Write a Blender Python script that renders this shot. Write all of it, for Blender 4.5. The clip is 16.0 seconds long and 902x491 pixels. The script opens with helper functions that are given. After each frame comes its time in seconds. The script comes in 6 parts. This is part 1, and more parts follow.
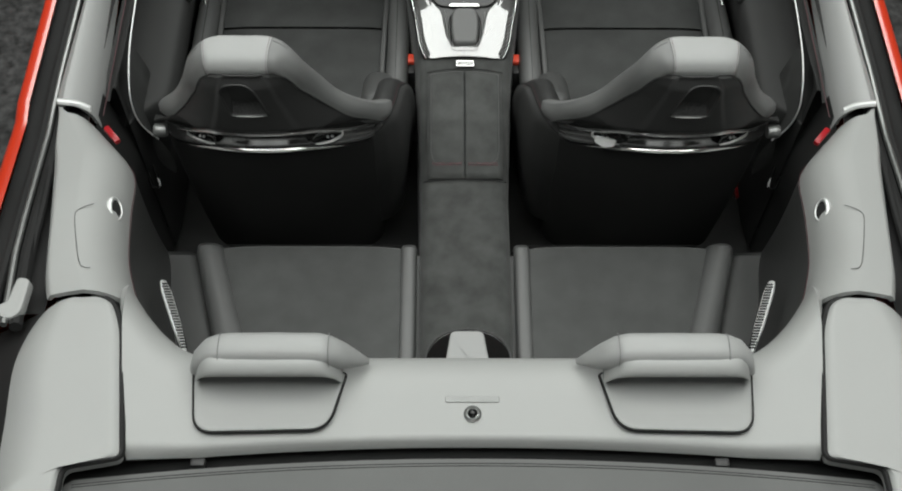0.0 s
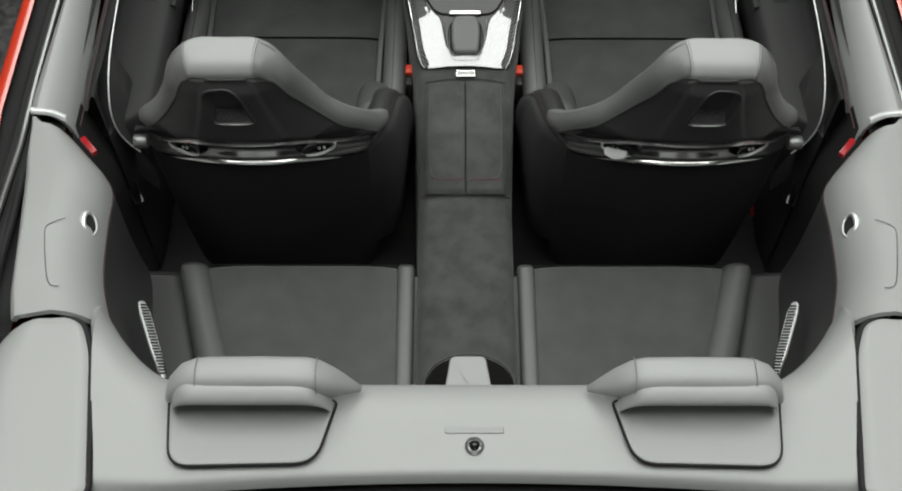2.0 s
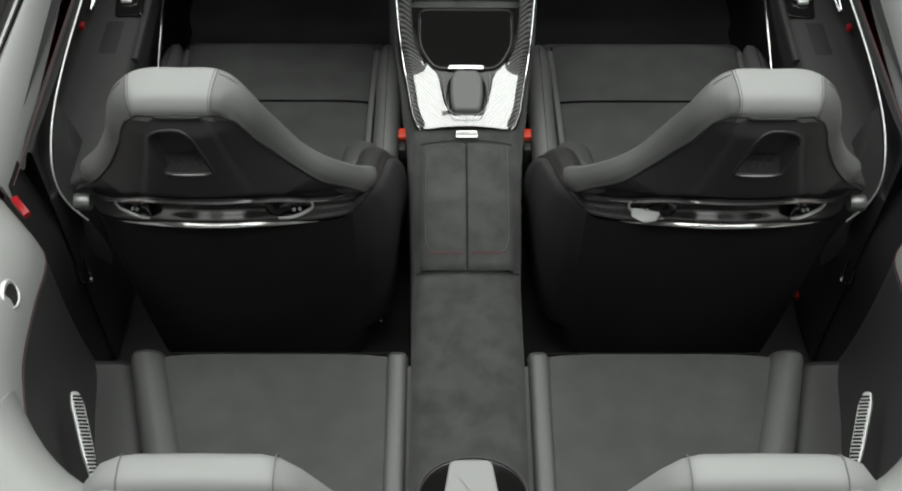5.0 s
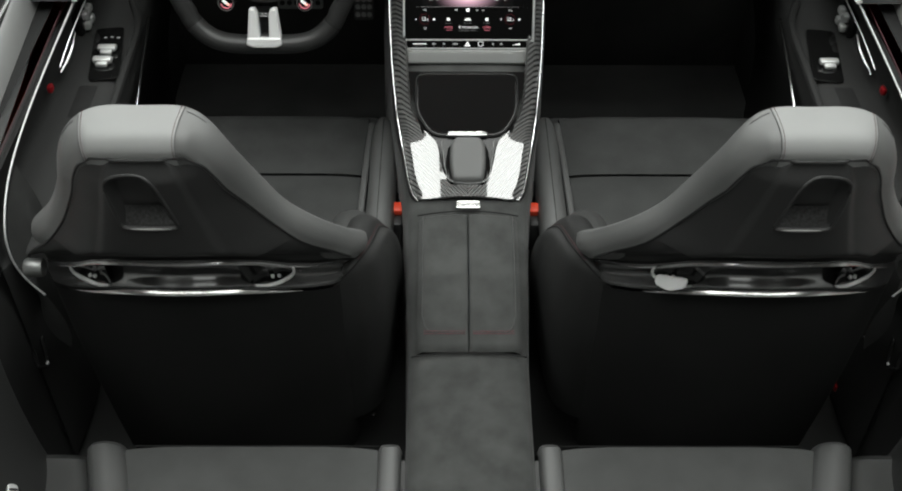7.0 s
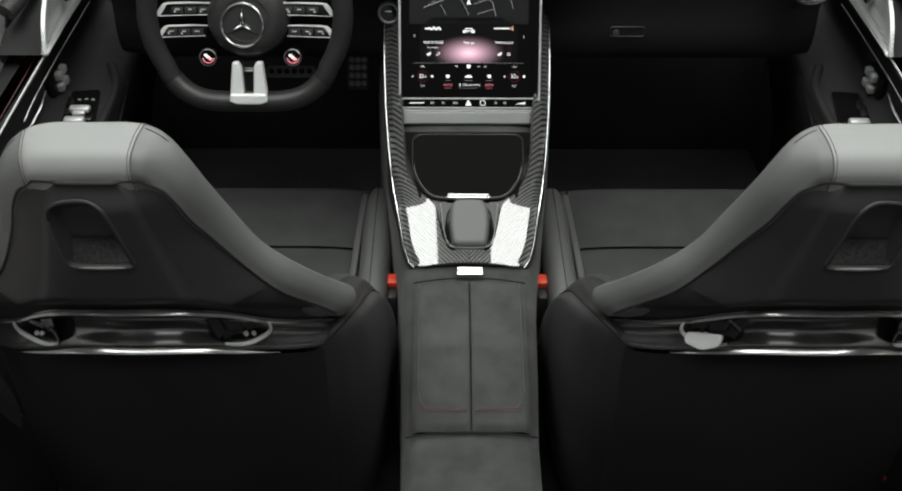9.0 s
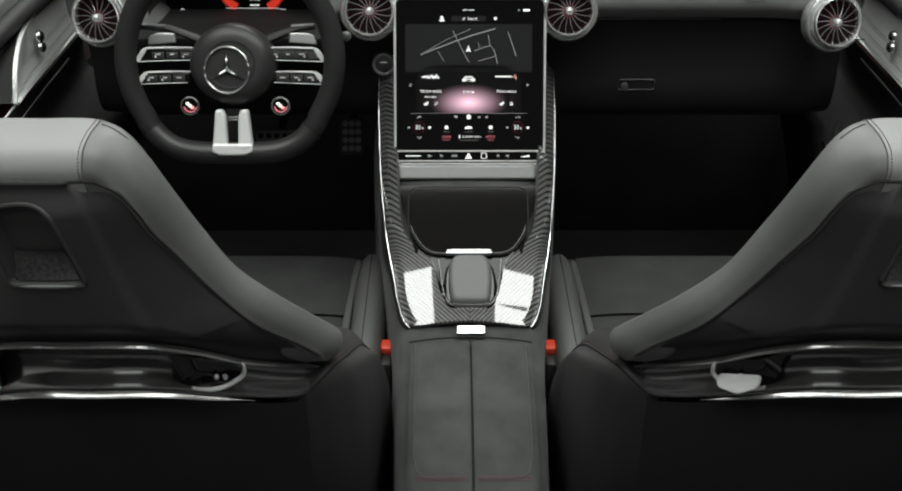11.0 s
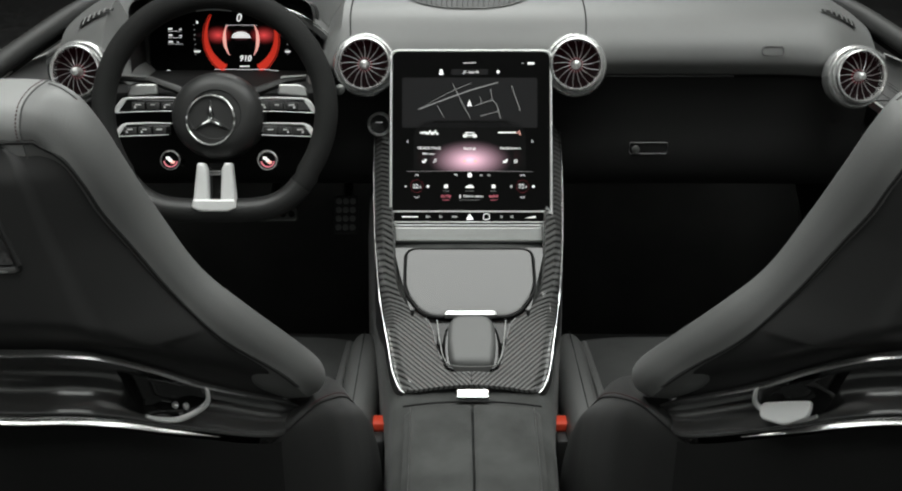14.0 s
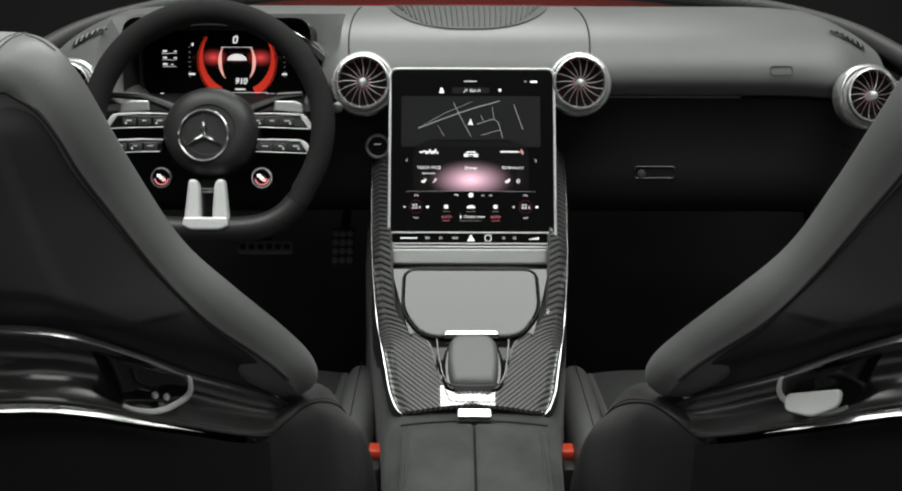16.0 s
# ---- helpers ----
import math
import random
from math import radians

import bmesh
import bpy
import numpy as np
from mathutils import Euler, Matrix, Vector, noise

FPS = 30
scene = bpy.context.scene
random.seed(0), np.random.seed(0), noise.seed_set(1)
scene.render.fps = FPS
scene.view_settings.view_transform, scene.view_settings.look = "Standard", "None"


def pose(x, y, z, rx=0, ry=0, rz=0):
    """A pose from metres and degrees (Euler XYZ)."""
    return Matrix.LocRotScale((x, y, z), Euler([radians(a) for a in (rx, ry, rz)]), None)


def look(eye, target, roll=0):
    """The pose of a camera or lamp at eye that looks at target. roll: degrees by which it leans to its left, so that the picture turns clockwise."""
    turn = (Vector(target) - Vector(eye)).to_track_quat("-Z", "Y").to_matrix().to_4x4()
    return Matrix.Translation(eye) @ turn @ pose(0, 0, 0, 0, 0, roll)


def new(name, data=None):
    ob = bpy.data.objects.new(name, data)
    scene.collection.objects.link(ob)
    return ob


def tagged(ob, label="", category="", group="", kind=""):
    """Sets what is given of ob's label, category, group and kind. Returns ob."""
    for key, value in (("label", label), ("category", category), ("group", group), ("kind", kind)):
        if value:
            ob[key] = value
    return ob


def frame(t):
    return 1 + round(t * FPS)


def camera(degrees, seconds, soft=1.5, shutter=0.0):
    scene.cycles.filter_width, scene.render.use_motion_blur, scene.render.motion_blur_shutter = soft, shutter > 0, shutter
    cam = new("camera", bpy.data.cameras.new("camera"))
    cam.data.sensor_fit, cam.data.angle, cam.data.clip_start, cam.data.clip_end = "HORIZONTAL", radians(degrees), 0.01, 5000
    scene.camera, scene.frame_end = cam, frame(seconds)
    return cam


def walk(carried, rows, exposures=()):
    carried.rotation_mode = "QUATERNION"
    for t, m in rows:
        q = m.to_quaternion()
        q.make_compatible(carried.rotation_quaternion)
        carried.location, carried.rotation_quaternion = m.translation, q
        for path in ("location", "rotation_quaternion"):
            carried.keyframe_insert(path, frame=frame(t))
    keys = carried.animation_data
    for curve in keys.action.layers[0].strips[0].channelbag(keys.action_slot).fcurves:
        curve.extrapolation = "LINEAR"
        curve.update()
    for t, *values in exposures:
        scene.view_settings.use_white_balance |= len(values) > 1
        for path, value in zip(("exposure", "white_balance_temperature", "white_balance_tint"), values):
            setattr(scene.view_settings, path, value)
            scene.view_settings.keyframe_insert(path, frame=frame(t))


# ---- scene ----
cam = camera(44.3, 16.0, soft=2.0)
PATH = [
    (0, (-0.044, -1.213, 2.681), (-0.033, -0.152, 0.985), 0.6),
    (0.5, (-0.043, -1.205, 2.664), (-0.033, -0.141, 0.971), 0.6),
    (1, (-0.042, -1.191, 2.632), (-0.032, -0.117, 0.945), 0.5),
    (1.5, (-0.04, -1.173, 2.596), (-0.032, -0.087, 0.917), 0.4),
    (2, (-0.043, -1.152, 2.55), (-0.032, -0.048, 0.882), 0.6),
    (2.5, (-0.042, -1.13, 2.505), (-0.031, -0.009, 0.849), 0.5),
    (3, (-0.04, -1.106, 2.453), (-0.031, 0.039, 0.814), 0.5),
    (3.5, (-0.039, -1.085, 2.405), (-0.03, 0.085, 0.783), 0.5),
    (4, (-0.04, -1.06, 2.348), (-0.03, 0.142, 0.749), 0.5),
    (6.5, (-0.039, -0.958, 2.091), (-0.028, 0.433, 0.655), 0.4),
    (7, (-0.038, -0.937, 2.038), (-0.028, 0.497, 0.644), 0.4),
    (7.5, (-0.039, -0.918, 1.985), (-0.028, 0.559, 0.636), 0.4),
    (8, (-0.037, -0.9, 1.935), (-0.027, 0.615, 0.628), 0.3),
    (8.5, (-0.037, -0.882, 1.883), (-0.026, 0.672, 0.624), 0.3),
    (9, (-0.036, -0.866, 1.837), (-0.027, 0.724, 0.623), 0.3),
    (11.5, (-0.034, -0.795, 1.621), (-0.025, 0.954, 0.65), 0.1),
    (12, (-0.033, -0.784, 1.587), (-0.025, 0.989, 0.661), 0.2),
    (12.5, (-0.03, -0.773, 1.553), (-0.025, 1.024, 0.674), 0.1),
    (13, (-0.03, -0.764, 1.521), (-0.026, 1.053, 0.686), 0.1),
    (13.5, (-0.03, -0.755, 1.487), (-0.026, 1.083, 0.699), 0.1),
    (14, (-0.03, -0.747, 1.454), (-0.025, 1.109, 0.709), 0.1),
    (14.5, (-0.032, -0.739, 1.421), (-0.025, 1.134, 0.721), 0.2),
    (15, (-0.033, -0.733, 1.392), (-0.025, 1.155, 0.732), 0.2),
    (15.5, (-0.034, -0.727, 1.366), (-0.024, 1.173, 0.741), 0.3),
    (16, (-0.032, -0.721, 1.347), (-0.025, 1.187, 0.748), 0.2),
]
walk(cam, [(t, look(eye, target, roll)) for t, eye, target, roll in PATH])

# ---- light: one large softbox over the car in a dark studio ----
world = bpy.data.worlds.new("studio")
world.use_nodes = True
scene.world = world
world.node_tree.nodes["Background"].inputs[0].default_value = (0.75, 0.8, 0.78, 1)
world.node_tree.nodes["Background"].inputs[1].default_value = 0.022
scene.view_settings.exposure = 0.0


def area_lamp(name, eye, target, sx, sy, power, colour=(1, 1, 1)):
    data = bpy.data.lights.new(name, "AREA")
    data.shape, data.size, data.size_y, data.energy, data.color = "RECTANGLE", sx, sy, power, colour
    ob = new(name, data)
    ob.matrix_world = look(eye, target)
    return tagged(ob, "large white softbox lamp hung over the car", "softbox", kind="structure")


area_lamp("softbox", (0, -0.35, 3.9), (0, -0.35, 0), 1.9, 2.0, 47, (0.97, 1.0, 0.965))
for side_x in (-1.6, 1.6):
    area_lamp("side_softbox", (side_x, -0.06, 3.9), (side_x, -0.06, 0), 1.4, 2.68, 50, (0.97, 1.0, 0.965))
area_lamp("front_softbox", (0, 2.94, 3.9), (0, 2.94, 0), 1.5, 2.72, 87, (0.97, 1.0, 0.965))
area_lamp("rear_softbox", (0, -4.7, 3.4), (0, 0.6, 0.9), 3.0, 1.5, 14, (0.97, 1.0, 0.965))


# ---- materials ----
def material(name, colour, rough=0.5, metal=0.0, grain=0.0, scale=400.0, vary=0.12, spots=6.0, coat=0.0, spec=0.5, sheen=0.0, emit=0.0):
    m = bpy.data.materials.new(name)
    m.use_nodes = True
    n, l = m.node_tree.nodes, m.node_tree.links
    b = n["Principled BSDF"]
    b.inputs["Roughness"].default_value = rough
    b.inputs["Metallic"].default_value = metal
    b.inputs["Specular IOR Level"].default_value = spec
    b.inputs["Coat Weight"].default_value = coat
    b.inputs["Coat Roughness"].default_value = 0.04
    b.inputs["Sheen Weight"].default_value = sheen
    if emit:
        b.inputs["Base Color"].default_value = (*colour, 1)
        b.inputs["Emission Color"].default_value = (*colour, 1)
        b.inputs["Emission Strength"].default_value = emit
        return m
    tc = n.new("ShaderNodeTexCoord")
    big = n.new("ShaderNodeTexNoise")
    big.inputs["Scale"].default_value = spots
    big.inputs["Detail"].default_value = 4
    l.new(tc.outputs["Object"], big.inputs["Vector"])
    fine = n.new("ShaderNodeTexNoise")
    fine.inputs["Scale"].default_value = scale
    fine.inputs["Detail"].default_value = 3
    l.new(tc.outputs["Object"], fine.inputs["Vector"])
    add = n.new("ShaderNodeMath")
    add.operation = "MULTIPLY_ADD"
    add.inputs[1].default_value = 0.35
    l.new(fine.outputs["Fac"], add.inputs[0])
    l.new(big.outputs["Fac"], add.inputs[2])
    ramp = n.new("ShaderNodeMapRange")
    ramp.inputs["From Min"].default_value, ramp.inputs["From Max"].default_value = 0.4, 0.95
    ramp.inputs["To Min"].default_value, ramp.inputs["To Max"].default_value = 1 - vary, 1 + vary
    l.new(add.outputs[0], ramp.inputs["Value"])
    mix = n.new("ShaderNodeVectorMath")
    mix.operation = "SCALE"
    mix.inputs[0].default_value = colour
    l.new(ramp.outputs[0], mix.inputs["Scale"])
    l.new(mix.outputs[0], b.inputs["Base Color"])
    rr = n.new("ShaderNodeMapRange")
    rr.inputs["To Min"].default_value, rr.inputs["To Max"].default_value = max(0.015, rough * 0.85), min(1, rough * 1.15)
    l.new(big.outputs["Fac"], rr.inputs["Value"])
    l.new(rr.outputs[0], b.inputs["Roughness"])
    if grain:
        bump = n.new("ShaderNodeBump")
        bump.inputs["Strength"].default_value, bump.inputs["Distance"].default_value = grain, 0.0006
        l.new(fine.outputs["Fac"], bump.inputs["Height"])
        l.new(bump.outputs[0], b.inputs["Normal"])
    return m


def carbon_material():
    """Twill carbon weave under a smooth clear lacquer: diagonal ribs that slope the same way on each side."""
    m = material("carbon weave", (0.03, 0.03, 0.03), 0.3, coat=1.0, spec=0.4)
    n, l = m.node_tree.nodes, m.node_tree.links
    tc = n.new("ShaderNodeTexCoord")
    fold = n.new("ShaderNodeVectorMath")
    fold.operation = "ABSOLUTE"
    l.new(tc.outputs["Object"], fold.inputs[0])
    cell = n.new("ShaderNodeMapping")
    cell.inputs["Scale"].default_value = (-1.1, 1.0, 0.0)
    l.new(fold.outputs[0], cell.inputs["Vector"])
    wave = n.new("ShaderNodeTexWave")
    wave.wave_type, wave.bands_direction, wave.wave_profile = "BANDS", "DIAGONAL", "SIN"
    wave.inputs["Scale"].default_value, wave.inputs["Distortion"].default_value = 90.0, 0.0
    l.new(cell.outputs[0], wave.inputs["Vector"])
    step = n.new("ShaderNodeTexWave")
    step.wave_type, step.bands_direction, step.wave_profile = "BANDS", "X", "SIN"
    step.inputs["Scale"].default_value = 320.0
    l.new(cell.outputs[0], step.inputs["Vector"])
    both_ = n.new("ShaderNodeMath")
    both_.operation = "MULTIPLY_ADD"
    both_.inputs[1].default_value = 0.18
    l.new(step.outputs["Fac"], both_.inputs[0])
    l.new(wave.outputs["Fac"], both_.inputs[2])
    mix = n.new("ShaderNodeMix")
    mix.data_type = "RGBA"
    mix.inputs["A"].default_value, mix.inputs["B"].default_value = (0.003, 0.003, 0.003, 1), (0.17, 0.171, 0.168, 1)
    l.new(both_.outputs[0], mix.inputs["Factor"])
    b = n["Principled BSDF"]
    b.inputs["Coat IOR"].default_value = 2.5
    b.inputs["Coat Roughness"].default_value = 0.02
    l.new(mix.outputs["Result"], b.inputs["Base Color"])
    bump = n.new("ShaderNodeBump")
    bump.inputs["Strength"].default_value, bump.inputs["Distance"].default_value = 0.15, 0.0004
    l.new(wave.outputs["Fac"], bump.inputs["Height"])
    l.new(bump.outputs[0], b.inputs["Normal"])
    flat = n.new("ShaderNodeNewGeometry")
    l.new(flat.outputs["Normal"], b.inputs["Coat Normal"])
    return m


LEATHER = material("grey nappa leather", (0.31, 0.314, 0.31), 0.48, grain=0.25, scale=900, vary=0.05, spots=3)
DECKSKIN = material("light grey leather deck cover", (0.325, 0.33, 0.323), 0.5, grain=0.15, scale=900, vary=0.05, spots=3)
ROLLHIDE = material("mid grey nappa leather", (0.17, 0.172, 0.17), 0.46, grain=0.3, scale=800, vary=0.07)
DOORBLACK = material("soft black door skin", (0.029, 0.0294, 0.029), 0.7, grain=0.4, scale=900, vary=0.2, spec=0.25)
SEATHIDE = material("dark grey nappa leather", (0.115, 0.1165, 0.115), 0.46, grain=0.3, scale=800, vary=0.08)
BLACKHIDE = material("black nappa leather", (0.06, 0.061, 0.06), 0.5, grain=0.3, scale=800, vary=0.1)
WINGHIDE = material("soft black nappa leather", (0.029, 0.0294, 0.029), 0.55, grain=0.3, scale=800, vary=0.1)
SUEDE = material("charcoal suede", (0.062, 0.064, 0.062), 0.95, grain=0.3, scale=1500, vary=0.34, spots=22, spec=0.15, sheen=0.12)
REARSUEDE = material("charcoal rear seat suede", (0.085, 0.087, 0.0855), 0.92, grain=0.3, scale=1500, vary=0.13, spots=22, spec=0.2, sheen=0.12)
PERFO = material("perforated charcoal suede", (0.055, 0.0565, 0.0555), 0.95, grain=0.5, scale=500, vary=0.2, spots=14, spec=0.15)
SHELL = material("matt black plastic", (0.028, 0.0282, 0.028), 0.5, grain=0.2, scale=1200, vary=0.15)
GLOSS = material("piano black lacquer", (0.008, 0.008, 0.008), 0.05, vary=0.1)
BAND = material("smoked black lacquer", (0.22, 0.22, 0.22), 0.2, metal=0.85, coat=0.6, vary=0.06)
# mostly diffuse near-white: the reflections of bright metal put into the colour
GLINTWHITE = material("near-white for metal glints", (0.9, 0.905, 0.9), 0.25, metal=0.15, vary=0.03)
DARKCHROME = material("dark polished metal", (0.46, 0.46, 0.455), 0.22, metal=1.0, vary=0.06)
BACKCLOTH = material("dull black seat back cloth", (0.022, 0.0223, 0.022), 0.9, grain=0.5, scale=700, vary=0.2, spec=0.15)
DULLMETAL = material("dull grey metal strip", (0.22, 0.225, 0.22), 0.4, metal=0.8, vary=0.1)
CHROME = material("satin chrome", (0.72, 0.73, 0.72), 0.22, metal=1.0, vary=0.05)
SILVER = material("brushed aluminium", (0.6, 0.61, 0.6), 0.34, metal=1.0, grain=0.15, scale=500, vary=0.08)
SATIN = material("satin white metal", (0.8, 0.81, 0.8), 0.5, metal=0.75, vary=0.04)
# for the strips that stand in for highlights on the lacquered band's edges
EDGEGLINT = material("polished metal for edge highlights", (0.9, 0.9, 0.89), 0.24, metal=0.9, vary=0.03)
RUBBER = material("black rubber", (0.018, 0.018, 0.018), 0.7, vary=0.2, spec=0.2)
CARPET = material("black carpet", (0.034, 0.0345, 0.034), 1.0, grain=1.0, scale=600, vary=0.3, spec=0.1)
REDPAINT = material("red car paint", (0.5, 0.035, 0.012), 0.3, coat=1.0, vary=0.04)
DARKRED = material("dark red reflector", (0.3, 0.01, 0.015), 0.3, vary=0.05)
REDPLASTIC = material("red plastic", (0.75, 0.07, 0.03), 0.4, vary=0.05)
CANVAS = material("grey fabric roof cover", (0.12, 0.122, 0.12), 0.8, grain=0.6, scale=700, vary=0.12)
CONCRETE = material("dark speckled concrete", (0.06, 0.06, 0.06), 0.4, grain=0.8, scale=60, vary=0.7, spots=30)
DULLTHREAD = material("dull red thread", (0.07, 0.025, 0.03), 0.7, vary=0.1)
THREAD = material("dusky red thread", (0.22, 0.05, 0.07), 0.7, vary=0.1)
GREYTHREAD = material("grey thread", (0.2, 0.2, 0.2), 0.7, vary=0.1)
CARBON = carbon_material()


def perforated_material():
    """Bright metal sheet with rows of small dark holes."""
    m = material("perforated metal", (0.5, 0.5, 0.5), 0.4, metal=0.45)
    n, l = m.node_tree.nodes, m.node_tree.links
    tc = n.new("ShaderNodeTexCoord")
    vo = n.new("ShaderNodeTexVoronoi")
    vo.inputs["Scale"].default_value, vo.inputs["Randomness"].default_value = 240.0, 0.0
    l.new(tc.outputs["Object"], vo.inputs["Vector"])
    cut = n.new("ShaderNodeMapRange")
    cut.inputs["From Min"].default_value, cut.inputs["From Max"].default_value = 0.22, 0.32
    l.new(vo.outputs["Distance"], cut.inputs["Value"])
    mix = n.new("ShaderNodeMix")
    mix.data_type = "RGBA"
    mix.inputs["A"].default_value, mix.inputs["B"].default_value = (0.01, 0.01, 0.01, 1), (0.75, 0.755, 0.75, 1)
    l.new(cut.outputs[0], mix.inputs["Factor"])
    l.new(mix.outputs["Result"], n["Principled BSDF"].inputs["Base Color"])
    return m


PERFMETAL = perforated_material()
SCREENBLACK = material("black display glass", (0.003, 0.003, 0.003), 0.3, spec=0.06, vary=0.05)
SCREENGREY = material("dark grey map field", (0.005, 0.005, 0.0052), 1, emit=1.0)
WHITEGLOW = material("white display light", (0.75, 0.76, 0.75), 1, emit=1.0)
DIMGLOW = material("dim white display light", (0.22, 0.225, 0.22), 1, emit=1.0)
REDGLOW = material("red display light", (0.45, 0.026, 0.014), 1, emit=1.0)
PALEGLOW = material("pale red display light", (0.9, 0.42, 0.36), 1, emit=1.0)
ROSEGLOW = material("rose lamp light", (0.6, 0.16, 0.2), 1, emit=0.8)


DASHSKIN = material("dark grey dash leather", (0.168, 0.170, 0.168), 0.4, grain=0.35, scale=700, vary=0.08, spots=5)
DASHLOW = material("soft black lower dash skin", (0.015, 0.0152, 0.015), 0.7, grain=0.4, scale=900, vary=0.2, spec=0.2)
WHEELSUEDE = material("black wheel suede", (0.024, 0.0243, 0.024), 0.85, grain=0.4, scale=1500, vary=0.2, spots=20, spec=0.2)
WHEELHIDE = material("black wheel leather", (0.030, 0.0304, 0.030), 0.38, grain=0.3, scale=900, vary=0.08)
VENTRING = material("bright chrome ring", (0.8, 0.805, 0.8), 0.24, metal=0.8, vary=0.04)
BLADE = material("bright vent blade metal", (0.42, 0.42, 0.42), 0.3, metal=0.8, vary=0.1)
RINGDIM = material("dim red ring light", (0.09, 0.012, 0.018), 1, emit=1.0)
VENTGLOW = material("faint red vent light", (0.003, 0.0004, 0.0007), 1, emit=1.0)


def wash_material(name, colour):
    """A soft round patch of light on a display, fading to its edge."""
    m = bpy.data.materials.new(name)
    m.use_nodes = True
    n, l = m.node_tree.nodes, m.node_tree.links
    tc = n.new("ShaderNodeTexCoord")
    mp = n.new("ShaderNodeMapping")
    mp.inputs["Location"].default_value, mp.inputs["Scale"].default_value = (-1, -1, -1), (2, 2, 2)
    gr = n.new("ShaderNodeTexGradient")
    gr.gradient_type = "SPHERICAL"
    l.new(tc.outputs["Generated"], mp.inputs["Vector"])
    l.new(mp.outputs[0], gr.inputs["Vector"])
    b = n["Principled BSDF"]
    b.inputs["Base Color"].default_value = (0.004, 0.004, 0.004, 1)
    b.inputs["Roughness"].default_value = 0.35
    b.inputs["Specular IOR Level"].default_value = 0.12
    b.inputs["Emission Color"].default_value = (*colour, 1)
    soft = n.new("ShaderNodeMath")
    soft.operation = "POWER"
    soft.inputs[1].default_value = 2.0
    l.new(gr.outputs["Fac"], soft.inputs[0])
    l.new(soft.outputs[0], b.inputs["Emission Strength"])
    return m


ROSEWASH = wash_material("rose wash", (1.5, 0.92, 1.12))
ROSEDIM = wash_material("dim rose wash", (0.35, 0.12, 0.15))
REDWASH = wash_material("red wash", (0.8, 0.07, 0.07))


# ---- mesh tools ----
def V(*a):
    return Vector(a)


def spline(points, n):
    """A smooth curve of n + 1 points through the given ones."""
    pts = [Vector(p) for p in points]
    out = []
    for i in range(n + 1):
        s = i / n * (len(pts) - 1)
        k = min(int(s), len(pts) - 2)
        t = s - k
        a, b = pts[k], pts[k + 1]
        p0 = pts[k - 1] if k else a - (b - a)
        p3 = pts[k + 2] if k + 2 < len(pts) else b + (b - a)
        out.append(0.5 * (2 * a + (b - p0) * t + (2 * p0 - 5 * a + 4 * b - p3) * t * t + (3 * a - p0 - 3 * b + p3) * t ** 3))
    return out


def loft(rings, closed=True, caps=True, loop=False):
    bm = bmesh.new()
    rows = [[bm.verts.new(p) for p in ring] for ring in rings]
    pairs = list(zip(rows, rows[1:])) + ([(rows[-1], rows[0])] if loop else [])
    for a, b in pairs:
        for k in range(len(a) if closed else len(a) - 1):
            q = (k + 1) % len(a)
            bm.faces.new((a[k], a[q], b[q], b[k]))
    if caps and closed and not loop:
        bm.faces.new(rows[0][::-1])
        bm.faces.new(rows[-1])
    bmesh.ops.recalc_face_normals(bm, faces=bm.faces)
    return bm


def surface(fn, nu, nv, thick=0.0):
    """A sheet fn(u, v), u and v from 0 to 1, with a thickness below it."""
    rows = [[Vector(fn(i / nu, j / nv)) for j in range(nv + 1)] for i in range(nu + 1)]
    bm = loft(rows, closed=False, caps=False)
    bmesh.ops.recalc_face_normals(bm, faces=bm.faces)
    if thick:
        if sum(f.normal.z for f in bm.faces) < 0:
            bmesh.ops.reverse_faces(bm, faces=bm.faces)
        bmesh.ops.solidify(bm, geom=bm.faces[:], thickness=thick)
    return bm


def tube(points, radius, n=10, flat=1.0, up=(0, 0, 1), loop=False, caps=True):
    """A round bar along points; radius may be a list; flat squeezes it along up."""
    pts = [Vector(p) for p in points]
    rings = []
    for i, p in enumerate(pts):
        if loop:
            d = pts[(i + 1) % len(pts)] - pts[i - 1]
        else:
            d = pts[min(i + 1, len(pts) - 1)] - pts[max(i - 1, 0)]
        d.normalize()
        side = d.cross(Vector(up))
        if side.length < 1e-4:
            side = d.cross(Vector((0.3, 1, 0.2)))
        side.normalize()
        top = side.cross(d)
        r = radius[i] if isinstance(radius, (list, tuple)) else radius
        rings.append([p + side * (math.cos(a) * r) + top * (math.sin(a) * r * flat) for a in (2 * math.pi * k / n for k in range(n))])
    return loft(rings, loop=loop, caps=caps)


def rbox(c, s, bevel=0.01, seg=3, turn=None):
    bm = bmesh.new()
    bmesh.ops.create_cube(bm, size=1)
    bmesh.ops.scale(bm, vec=s, verts=bm.verts)
    bmesh.ops.bevel(bm, geom=bm.edges[:], offset=min(bevel, min(s) * 0.49), segments=seg, profile=0.5, affect="EDGES")
    bm.transform(Matrix.Translation(c) @ (turn or Matrix()))
    return bm


